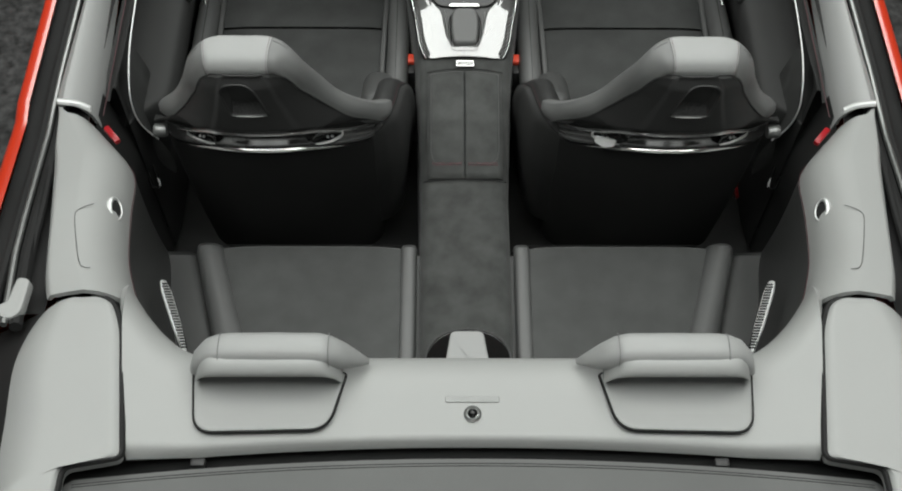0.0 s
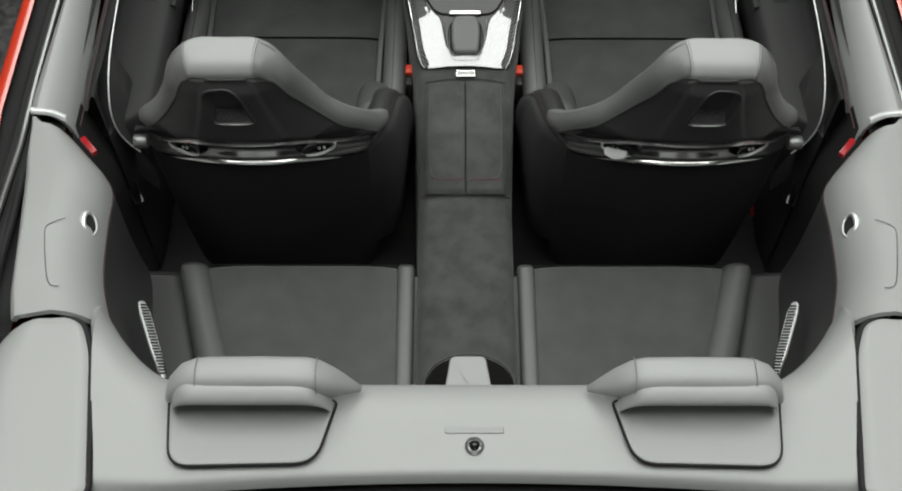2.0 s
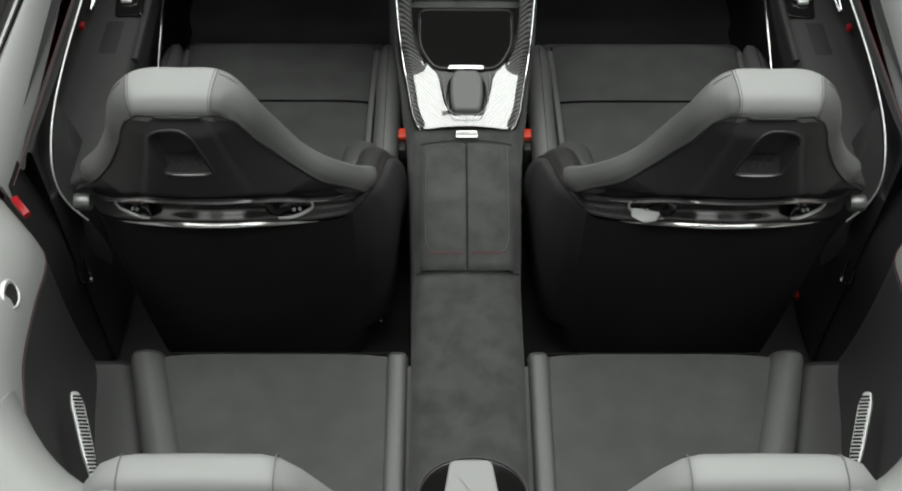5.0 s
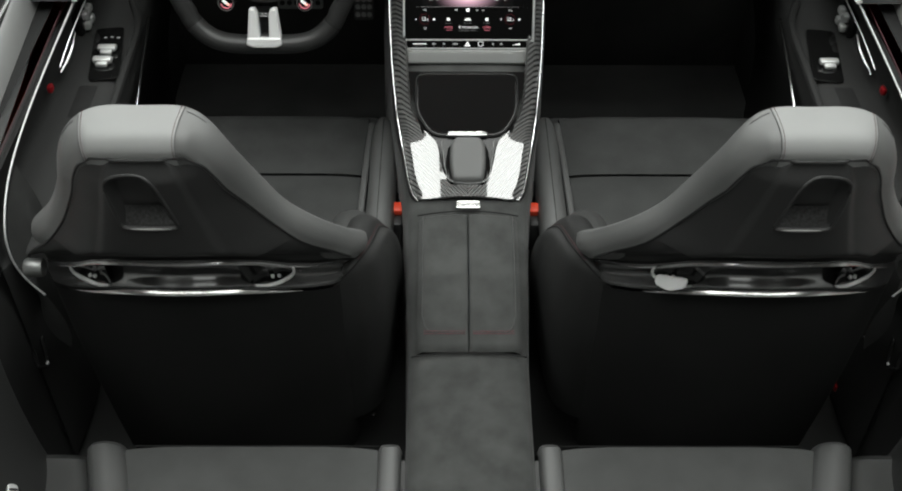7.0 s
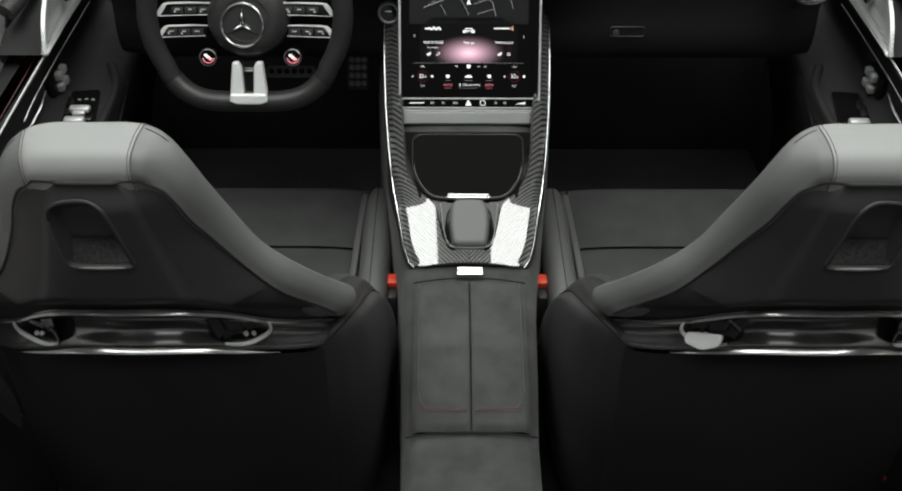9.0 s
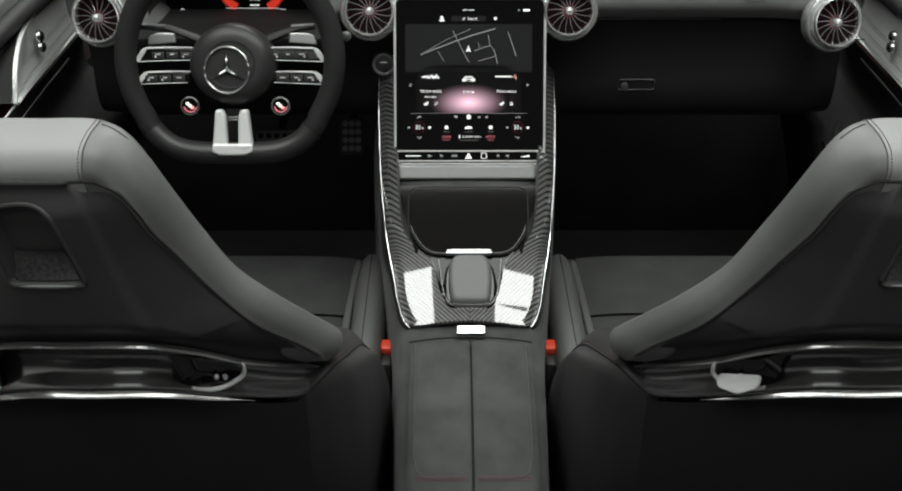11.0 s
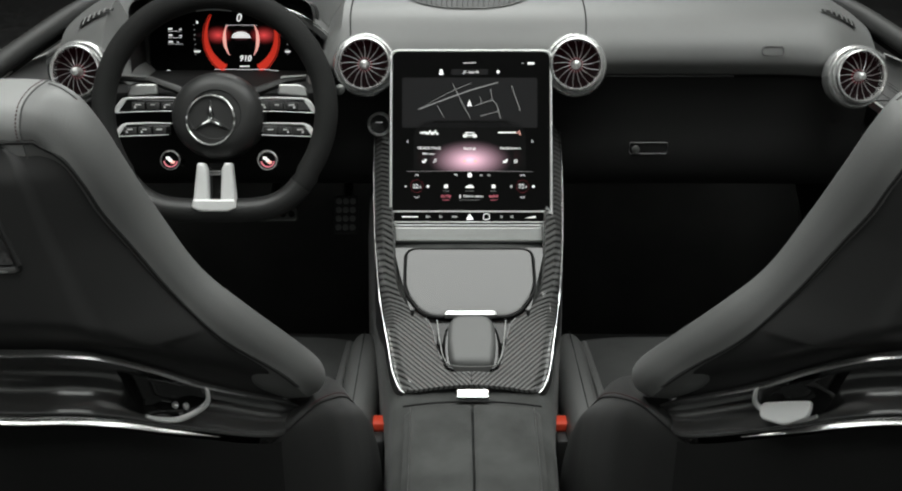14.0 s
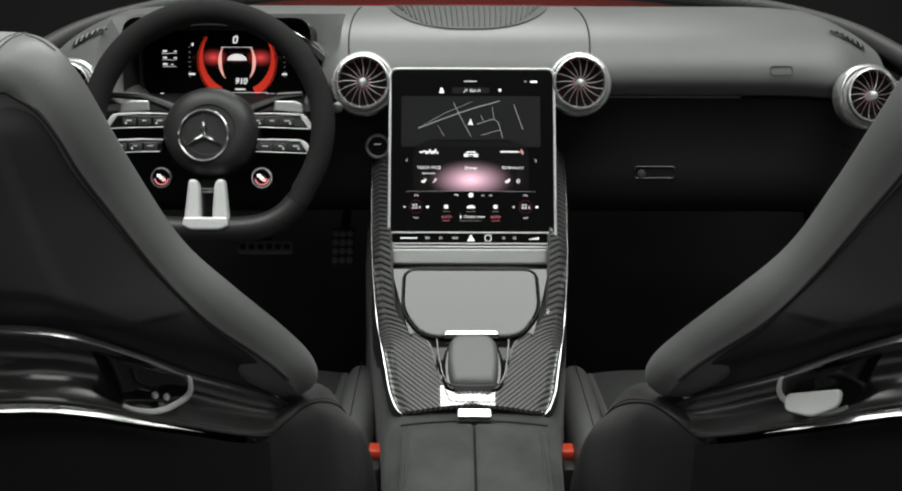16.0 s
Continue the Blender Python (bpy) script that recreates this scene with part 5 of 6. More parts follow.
for px in (0.460, 0.527):
    glow("tile_icon", px, 0.634, 0.0042, 0.0036, PALEGLOW, 0.0014)
# rose wash behind the middle tile, cut off by the climate panel
part("rose_haze", slab(corner(0.165, 0.110, 0.03), 0.0002, 0.00005, 1, at_screen(0.492, 0.615, 0.0019)), ROSEDIM, glass, "dim rose haze")
part("rose_wash", slab(corner(0.130, 0.088, 0.02), 0.0002, 0.00005, 1, at_screen(0.492, 0.628, 0.0020)), ROSEWASH, glass, "soft rose glow behind the middle tile")
glow("climate_panel", 0.492, 0.803, 0.222, 0.0565, SCREENBLACK, 0.002, 0.00215)
stroke("panel_line", [(0.10, 0.694), (0.492, 0.691), (0.885, 0.694)], 0.00022, DIMGLOW, 0.0022)
for px, a in ((0.101, 1), (0.886, -1)):
    stroke("arrow_mark", [(px + 0.006 * a, 0.513), (px - 0.004 * a, 0.521), (px + 0.006 * a, 0.529)], 0.00035, WHITEGLOW)
part("menu_strip", slab([(-0.037, 0.0035), (0.037, 0.0035), (0.034, -0.0035), (-0.034, -0.0035)], 0.0003, 0.00005, 1, at_screen(0.492, 0.716, 0.0023)), SCREENBLACK, glass)
glow("home_icon", 0.492, 0.719, 0.0055, 0.0040, WHITEGLOW, 0.0006)
part("home_icon", slab([(-0.0042, 0), (0.0042, 0), (0, 0.0034)], 0.0003, 0.00005, 1, at_screen(0.492, 0.712, LIFT)), WHITEGLOW, glass)
stroke("menu_icon", [(0.412, 0.722), (0.412, 0.712), (0.393, 0.712)], 0.0005, WHITEGLOW)
for px in (0.563, 0.611):
    glow("menu_icon", px, 0.716, 0.0042, 0.0024, DIMGLOW, 0.0006)
for px in (0.161, 0.821):
    part("dial_ring", tube([at_screen(px, 0.779, LIFT) @ Vector((0.0092 * math.cos(a), 0.0092 * math.sin(a), 0)) for a in [2 * math.pi * k / 32 for k in range(32)]], 0.00025, 5, loop=True), RINGDIM, glass)
    writing("22", px - 0.008, 0.779, 0.0086)
    glow("half_digit", px + 0.022, 0.783, 0.0013, 0.0028, WHITEGLOW, 0.0004)
    for dy, a in ((-0.063, 1), (0.063, -1)):
        stroke("arrow_mark", [(px - 0.014, 0.779 + dy + 0.005 * a), (px, 0.779 + dy - 0.005 * a), (px + 0.014, 0.779 + dy + 0.005 * a)], 0.00035, WHITEGLOW)
    glow("fan_icon", px - 0.070, 0.780, 0.0020, 0.0024, WHITEGLOW, 0.0008)
    glow("fan_icon", px + 0.069, 0.780, 0.0038, 0.0034, WHITEGLOW, 0.001)
for px in (0.343, 0.640):
    glow("seat_icon", px, 0.779, 0.0056, 0.0054, WHITEGLOW, 0.002)
    glow("seat_line", px, 0.806, 0.0100, 0.0004, DIMGLOW)
    writing("AUTO", px, 0.837, 0.0052, ROSEGLOW)
    glow("auto_line", px, 0.857, 0.0105, 0.0005, ROSEGLOW)
glow("car_icon", 0.492, 0.783, 0.0120, 0.0024, WHITEGLOW, 0.001)
glow("car_icon", 0.492, 0.776, 0.0070, 0.0024, WHITEGLOW, 0.001)
glow("seat_line", 0.492, 0.806, 0.0140, 0.0004, DIMGLOW)
writing("Climate menu", 0.512, 0.835, 0.0052)
glow("menu_icon", 0.431, 0.835, 0.0016, 0.0050, WHITEGLOW, 0.0005)
glow("seat_line", 0.492, 0.857, 0.032, 0.0004, DIMGLOW)
# key bar symbols
glow("key_mark", 0.119, 0.954, 0.024, 0.0016, WHITEGLOW, 0.0005)
for px, w, h in ((0.226, 0.0040, 0.0040), (0.240, 0.0030, 0.0022), (0.306, 0.0024, 0.0044), (0.315, 0.0030, 0.0020), (0.397, 0.0085, 0.0030), (0.690, 0.0036, 0.0036), (0.751, 0.0036, 0.0026), (0.759, 0.0022, 0.0044)):
    glow("key_mark", px, 0.953, w, h, DIMGLOW, 0.0008)
part("hazard_key", slab([(-0.0055, -0.004), (0.0055, -0.004), (0, 0.0058)], 0.0003, 0.00005, 1, at_screen(0.492, 0.955, LIFT)), WHITEGLOW, glass)
part("round_key", tube([at_screen(0.595, 0.953, LIFT) @ Vector((p[0], p[1], 0)) for p in corner(0.0085, 0.0085, 0.003)], 0.0006, 5, loop=True), WHITEGLOW, glass)
part("volume_key", slab([(-0.008, -0.0018), (0.008, -0.0018), (0.008, 0.0018)], 0.0003, 0.00005, 1, at_screen(0.868, 0.954, LIFT)), WHITEGLOW, glass)

# start button beside the screen
sb = thing("start_button", "round black start button with a chrome ring", "button", (-0.14, 0.94, 0.99))
mb = Matrix.Translation((-0.136, 0.905, 0.992)) @ Matrix.Rotation(radians(78), 4, "X")
part("ring", lathe([(0.014, -0.01), (0.0185, -0.01), (0.0185, 0.003), (0.0165, 0.005), (0.0145, 0.003), (0.014, -0.01)], 32, mb), SATIN, sb)
part("cap", lathe([(0, 0.002), (0.0142, 0.002), (0.0142, -0.01)], 32, mb), GLOSS, sb)
part("mark", slab(corner(0.011, 0.0015, 0.0004), 0.0004, 0.0001, 1, mb @ Matrix.Translation((0, 0.003, 0.003))), DIMGLOW, sb)

# ---- instrument cluster ----
clu = thing("instrument_cluster", "lit driver display with red arcs under a dark hood", "instrument cluster", (-0.37, 1.02, 1.0))
CM = Matrix(((1, 0, 0, -0.369), (0, 0.17, -0.985, 0.998), (0, 0.985, 0.17, 1.100), (0, 0, 0, 1)))
part("display", slab(corner(0.262, 0.116, 0.012), 0.012, 0.002, 2, CM @ Matrix.Translation((-0.004, -0.004, 0))), SCREENBLACK, clu, "black display glass")
part("display_frame", tube([CM @ Vector((p[0], p[1], 0.0)) for p in [(q[0] - 0.004, q[1] - 0.004) for q in corner(0.268, 0.122, 0.014)]], 0.006, 8, loop=True), SHELL, clu)
face = part("lit_face", slab(corner(0.25, 0.106, 0.01), 0.0004, 0.0001, 1, CM @ Matrix.Translation((0, 0, 0.0008))), SCREENBLACK, clu)


def cl(x, y, lift=0.0018):
    return CM @ Matrix.Translation((x, y, lift))


def arc(name, cx, r0, r1, a0, a1, mat, sy=1.0, thin=lambda u: 0.0):
    def fn(u, v):
        a = radians(a0 + (a1 - a0) * u)
        lo = r0 + (r1 - r0) * thin(u)
        r = lo + (r1 - lo) * v
        return cl(0, 0) @ Vector((cx + r * math.cos(a), 0.004 + r * sy * math.sin(a), 0))
    return part(name, surface(fn, 24, 3), mat, face)


for s in SIDES:
    arc("red_arc", 0.012, 0.046, 0.059, 90 - s * 150, 90 - s * 50, REDGLOW, thin=lambda u: 0.92 * u ** 1.4)
    arc("pale_arc", 0.012, 0.0235, 0.029, 90 - s * 140, 90 - s * 46, PALEGLOW, 1.15, lambda u: 0.9 * abs(2 * u - 1) ** 1.5)
    arc("thin_arc", 0.012, 0.0605, 0.0612, 90 - s * 140, 90 - s * 50, REDGLOW)
part("glow_dome", slab([(0.015 * math.cos(a), 0.010 * math.sin(a)) for a in [math.pi * k / 16 for k in range(17)]], 0.0003, 0.00005, 1, cl(0.012, 0.006)), WHITEGLOW, face)
for s in SIDES:
    part("red_wash", slab(corner(0.052, 0.044, 0.01), 0.0002, 0.00005, 1, cl(0.012 + s * 0.036, 0.010, 0.0012)), REDWASH, face, "soft red glow")
part("rose_band", slab(corner(0.16, 0.026, 0.01), 0.0002, 0.00005, 1, cl(0.012, 0.010, 0.0010)), ROSEDIM, face)
LEAN = Matrix(((1, 0.2, 0, 0), (0, 1, 0, 0), (0, 0, 1, 0), (0, 0, 0, 1)))
text("speed", "0", 0.017, WHITEGLOW, face, cl(0.010, 0.037) @ LEAN, bold=0.0003)
text("range", "910", 0.0125, WHITEGLOW, face, cl(0.018, -0.026) @ LEAN, bold=0.0003)
for x, y, w, h in ((-0.099, 0.020, 0.007, 0.0028), (-0.083, 0.0195, 0.004, 0.002), (-0.092, 0.0165, 0.022, 0.0006), (-0.099, 0.010, 0.006, 0.0028), (-0.083, 0.0095, 0.005, 0.002), (-0.092, 0.0065, 0.022, 0.0006), (-0.099, 0.000, 0.007, 0.0028), (-0.088, -0.0005, 0.003, 0.002), (-0.092, -0.0035, 0.022, 0.0006), (0.012, 0.026, 0.05, 0.0006), (0.016, -0.038, 0.016, 0.002), (0.012, -0.043, 0.09, 0.0006), (-0.058, -0.015, 0.010, 0.003), (0.085, -0.015, 0.008, 0.003), (0.062, -0.046, 0.014, 0.003), (0.085, -0.046, 0.018, 0.0012), (-0.07, -0.046, 0.018, 0.0012), (-0.105, -0.046, 0.006, 0.004), (-0.056, 0.03, 0.003, 0.005)):
    part("display_mark", slab(corner(w, h, min(w, h) * 0.3), 0.0003, 0.00005, 1, cl(x, y)), WHITEGLOW, face)
for k in range(7):
    for s in SIDES:
        part("scale_tick", slab(corner(0.0022, 0.0012, 0.0002), 0.0003, 0.00005, 1, cl(0.012 + s * 0.073, 0.026 - 0.0075 * k)), DIMGLOW, face)
part("shelf", rbox((-0.372, 0.925, 1.046), (0.325, 0.15, 0.02), 0.006, 2), RUBBER, clu, "black shelf before the display")
def funnel(u, v):
    """Black surround that widens from the display towards the driver."""
    ring = corner(0.268 + 0.010 * v, 0.122 + 0.010 * v, 0.014 + 0.012 * v)
    p = ring[round(u * len(ring)) % len(ring)]
    return CM @ Vector((p[0] - 0.004, p[1] - 0.004 + 0.004 * v, 0.075 * v))


part("surround", surface(funnel, len(corner(0.3, 0.15, 0.02)), 6), SHELL, clu, "black surround of the display")
# hood over the cluster
def hood(u, v):
    a = math.pi * (1.03 - 1.06 * u)
    w, h = 0.172, 0.105
    return (-0.37 + w * math.cos(a), 1.0 - 0.07 * v * (0.5 + 0.5 * max(0, math.sin(a))) + 0.10 * (1 - v), 1.072 + (h - 0.012 * (1 - v)) * max(-0.2, math.sin(a)) ** 1 if math.sin(a) > 0 else 1.072 + 0.1 * math.sin(a))
part("hood", surface(hood, 36, 8, 0.008), DASHSKIN, clu, "dark leather cluster hood")
part("hood_line", tube([Vector(hood(u, 1)) + Vector((0.002, -0.002, 0.003)) for u in [0.60 + 0.34 * k / 20 for k in range(21)]], 0.0013, 6), CHROME, clu, "thin bright line along the hood")

# ---- steering wheel ----
whl = thing("steering_wheel", "black suede sports steering wheel with flat bottom and silver spoke", "steering wheel", (-0.364, 0.80, 1.06))
WT = radians(20)
WM = Matrix(((1, 0, 0, -0.362), (0, math.sin(WT), -math.cos(WT), 0.788), (0, math.cos(WT), math.sin(WT), 1.046), (0, 0, 0, 1)))
R = 0.1585


def on_wheel(x, y, z=0.0):
    return WM @ Matrix.Translation((x, y, z))


def rim_point(a):
    x, y = R * math.cos(a), R * math.sin(a)
    if y < -0.095:
        y = -0.095 - 0.0485 * math.sin(min(1, (-y - 0.095) / 0.0635) * math.pi / 2)
        x *= 1.03
    return WM @ Vector((x, y, 0))


def rim_run(a0, a1, n):
    return [rim_point(radians(a0 + (a1 - a0) * k / n)) for k in range(n + 1)]


axle = WM.to_3x3() @ Vector((0, 0, 1))
# suede grips above, smooth leather along the flat bottom
part("rim", tube(rim_run(-41, 221, 70), [0.0165 + 0.0012 * math.sin(math.pi * k / 70) ** 4 for k in range(71)], 14, flat=1.15, up=axle), WHEELSUEDE, whl, "black suede wheel rim")
part("rim_bottom", tube(rim_run(221, 319, 36), 0.0172, 14, flat=1.12, up=axle), WHEELHIDE, whl, "smooth black leather lower rim")
for a in (-41, 221):
    p, q = rim_point(radians(a - 0.6)), rim_point(radians(a + 0.6))
    part("rim_seam", tube([p, q], 0.0176, 14, flat=1.13, up=axle), RUBBER, whl)
part("top_mark", surface(lambda u, v: WM @ Vector(((R - 0.010) * math.sin((u - 0.5) * 0.34), (R - 0.0085 - 0.010 * v) * math.cos((u - 0.5) * 0.34), 0.0135 - 0.012 * v)), 10, 3), SILVER, whl, "light centre mark")
hub = part("hub", lathe([(0.064, -0.035), (0.066, -0.010), (0.0645, 0.004), (0.058, 0.014), (0.046, 0.019), (0.037, 0.0195), (0.0355, 0.0175), (0.0, 0.0185)], 56, on_wheel(0.004, -0.0085) @ Matrix.Diagonal((1, 0.94, 1, 1))), WHEELHIDE, whl, "black leather airbag hub")
badge = part("badge_ring", tube([WM @ Vector((-0.002 + 0.0335 * math.cos(a), -0.0165 + 0.0345 * math.sin(a), 0.0205)) for a in [2 * math.pi * k / 48 for k in range(48)]], 0.0020, 8, loop=True), CHROME, hub, "chrome badge ring")
for k in range(3):
    a = radians(90 + 120 * k)
    blade = bmesh.new()
    tip, root = blade.verts.new((0.0325, 0, 0.001)), blade.verts.new((0, 0, 0.0045))
    sides = [blade.verts.new((0.0035, 0.0055, 0)), blade.verts.new((0.0035, -0.0055, 0))]
    back = blade.verts.new((0, 0, -0.001))
    for f in ((root, tip, sides[0]), (root, sides[1], tip), (root, sides[0], back), (root, back, sides[1]), (sides[0], tip, back), (sides[1], back, tip)):
        blade.faces.new(f)
    blade.transform(on_wheel(-0.002, -0.0165, 0.0195) @ Matrix.Rotation(a, 4, "Z"))
    part("badge_bar", blade, CHROME, badge, sharp=5)
for s in SIDES:
    for yt, yb, kk in ((0.0155, -0.0045, 0), (-0.0205, -0.0385, 1)):
        x0 = 0.050 + 0.012 * kk
        base = rounded([(s * x0, yb + 0.003), (s * 0.138, yb), (s * 0.146, yb), (s * 0.132, yt), (s * x0, yt)], [0.002, 0.002, 0.002, 0.010, 0.002])
        sp = part("spoke", slab(base, 0.014, 0.003, 2, on_wheel(0, 0, -0.002)), GLOSS, whl, "black switch spoke")
        # polished tips and edges, their reflections painted as near-white
        tip = rounded([(s * 0.1385, yb - 0.0005), (s * 0.1475, yb - 0.0005), (s * 0.1335, yt + 0.0005), (s * 0.124, yt + 0.0005)], [0.001, 0.001, 0.008, 0.006])
        part("spoke_tip", slab(tip, 0.008, 0.002, 2, on_wheel(0, 0, 0.0005)), GLINTWHITE, sp, "polished spoke tip")
        part("spoke_edge", tube([WM @ Vector((s * x, y, -0.001)) for x, y in ((x0, yt + 0.001), (0.09, yt + 0.0012), (0.124, yt), (0.131, yt - 0.001))], [0.0010, 0.0015, 0.0019, 0.0015], 6), GLINTWHITE, sp, "polished spoke edge")
        part("lower_edge", tube([WM @ Vector((s * x, y, 0.0)) for x, y in ((x0 + 0.004, yb + 0.0025), (0.10, yb + 0.0015), (0.139, yb))], 0.0008, 6), SATIN, sp)
        # rocker keys and their small pale symbols
        for q in range(3):
            kx = x0 + 0.017 + 0.021 * q
            part("key", rbox((0, 0, 0), (0.0185, 0.0105, 0.004), 0.0012, 2, on_wheel(s * kx, (yt + yb) / 2 - 0.0005, -0.001)), SHELL, sp)
            part("key_symbol", rbox((0, 0, 0), (0.008 - 0.002 * (q % 2), 0.0018, 0.0008), 0.0003, 1, on_wheel(s * kx, (yt + yb) / 2 + 0.001, 0.0014)), SATIN, sp)
            if q != 1 - kk:
                part("key_symbol", rbox((0, 0, 0), (0.003, 0.0032, 0.0008), 0.0003, 1, on_wheel(s * (kx + 0.004), (yt + yb) / 2 - 0.0025, 0.0014)), SATIN, sp)
    part("paddle", slab(rounded([(s * 0.086, 0.024), (s * 0.130, 0.020), (s * 0.128, 0.034), (s * 0.116, 0.0385), (s * 0.088, 0.0385)], [0.003, 0.003, 0.006, 0.004, 0.003]), 0.005, 0.002, 2, on_wheel(0, 0, -0.020)), SILVER, whl, "satin metal shift paddle")
    # round drive-mode dials
    dm = on_wheel(0.004 + s * 0.0695, -0.0715, -0.012)
    dial = part("mode_dial", lathe([(0.0, 0.002), (0.0115, 0.002), (0.0125, 0.006), (0.0145, 0.006), (0.0150, 0.0), (0.0150, -0.02)], 28, dm), DARKCHROME, whl, "round drive-mode dial with lit face")
    part("dial_face", lathe([(0, 0.0035), (0.0112, 0.0035), (0.0112, 0.001)], 24, dm), SCREENBLACK, dial)
    part("dial_glow", tube([dm @ Vector((0.0095 * math.cos(a), 0.0095 * math.sin(a), 0.0038)) for a in [math.pi * (1.05 + 0.9 * k / 20) for k in range(21)]], 0.0011, 5), ROSEGLOW, dial)
    part("dial_rim_light", tube([dm @ Vector((0.0128 * math.cos(a), 0.0128 * math.sin(a), 0.0068)) for a in [math.pi * (0.15 + 0.5 * k / 12) for k in range(13)]], 0.0008, 5), SATIN, dial)
    for q in range(3):
        part("dial_mark", slab(corner(0.0055, 0.0042, 0.001), 0.0004, 0.0001, 1, dm @ Matrix.Translation((-0.004 + 0.0035 * q, 0.003 - 0.003 * q, 0.0037))), WHITEGLOW if q < 2 else PALEGLOW, dial)
    # column stalks
    st = thing("stalk", "black control stalk behind the wheel", "stalk", (-0.364 + s * 0.1, 0.85, 1.09), group="column stalks")
    tip_x = -0.145 if s < 0 else 0.125
    part("lever", tube([on_wheel(x, y, -0.034).translation for x, y in ((s * 0.03, 0.018), (s * 0.062, 0.032), (s * 0.10, 0.046), (tip_x, 0.049))], [0.010, 0.008, 0.0065, 0.006], 10, flat=0.8), SHELL, st)
    part("lever_cap", tube([on_wheel(x, y, -0.030).translation for x, y in ((tip_x * 0.72, 0.0495), (tip_x, 0.0515))], 0.0035, 8, flat=0.5), DULLMETAL, st, "pale stalk top")
part("stalk_end", lathe([(0, 0), (0.006, 0.001), (0.0075, 0.006), (0.0075, 0.012), (0.005, 0.014), (0, 0.0145)], 18, Matrix.Translation((-0.189, 0.852, 1.060)) @ Matrix.Rotation(radians(80), 4, "X")), DULLMETAL, whl, "small round grey stalk end")
part("stalk_bar", tube([(-0.215, 0.853, 1.064), (-0.192, 0.853, 1.062)], 0.003, 8), SHELL, whl)
# lower spoke: a silver frame round a dark slot, its shine put into near-white colour
for s in SIDES:
    leg = [(s * 0.010, -0.086), (s * 0.014, -0.076), (s * 0.0245, -0.076), (s * 0.0315, -0.140), (s * 0.007, -0.140), (s * 0.0085, -0.126)]
    part("lower_spoke", slab(rounded(leg, [0.002, 0.004, 0.004, 0.006, 0.001, 0.002]), 0.016, 0.004, 3, on_wheel(0.002, 0, 0.018)), GLINTWHITE, whl, "satin silver lower spoke leg")
part("spoke_foot", slab(rounded([(-0.030, -0.128), (0.030, -0.128), (0.0315, -0.140), (0.020, -0.1455), (-0.020, -0.1455), (-0.0315, -0.140)], 0.003), 0.016, 0.003, 3, on_wheel(0.002, 0, 0.0225)), GLINTWHITE, whl, "satin silver spoke foot")
part("spoke_slot", slab(corner(0.024, 0.062, 0.003), 0.01, 0.002, 1, on_wheel(0.002, -0.105, 0.000)), GLOSS, whl)
for q in range(2):
    part("slot_fin", rbox((0, 0, 0), (0.016, 0.003, 0.006), 0.001, 1, on_wheel(0.002, -0.088 - 0.004 * q, 0.003)), DARKCHROME, whl)
part("column", tube([(-0.362, 0.845, 1.015), (-0.362, 1.1, 0.94)], [0.045, 0.055], 20), SHELL, whl)

# ---- pedals ----
for x, w, h, nm in ((-0.212, 0.042, 0.070, "accelerator"), (-0.346, 0.096, 0.024, "brake")):
    pd = thing("pedal", "metal pedal plate with black rubber studs", "pedal", (x, 1.10, 0.74), group="pedals")
    pm = Matrix.Translation((x, 1.10, 0.772)) @ Matrix.Rotation(radians(55), 4, "X")
    part("plate", slab(corner(w, h, 0.006), 0.006, 0.002, 2, pm), DULLMETAL if nm == "brake" else SHELL, pd)
    nx, ny = (6, 1) if nm == "brake" else (3, 4)
    for i in range(nx):
        for j in range(ny):
            part("stud", lathe([(0.0055, 0), (0.0055, 0.003), (0, 0.0035)], 10, pm @ Matrix.Translation(((i - (nx - 1) / 2) * w / (nx + 0.4), (j - (ny - 1) / 2) * h / (ny + 0.4), 0))), RUBBER if nm == "brake" else DULLMETAL, pd)
    part("arm", tube([(x, 1.108, 0.765), (x, 1.24, 0.82), (x, 1.40, 0.95)], 0.008, 8), SHELL, pd)

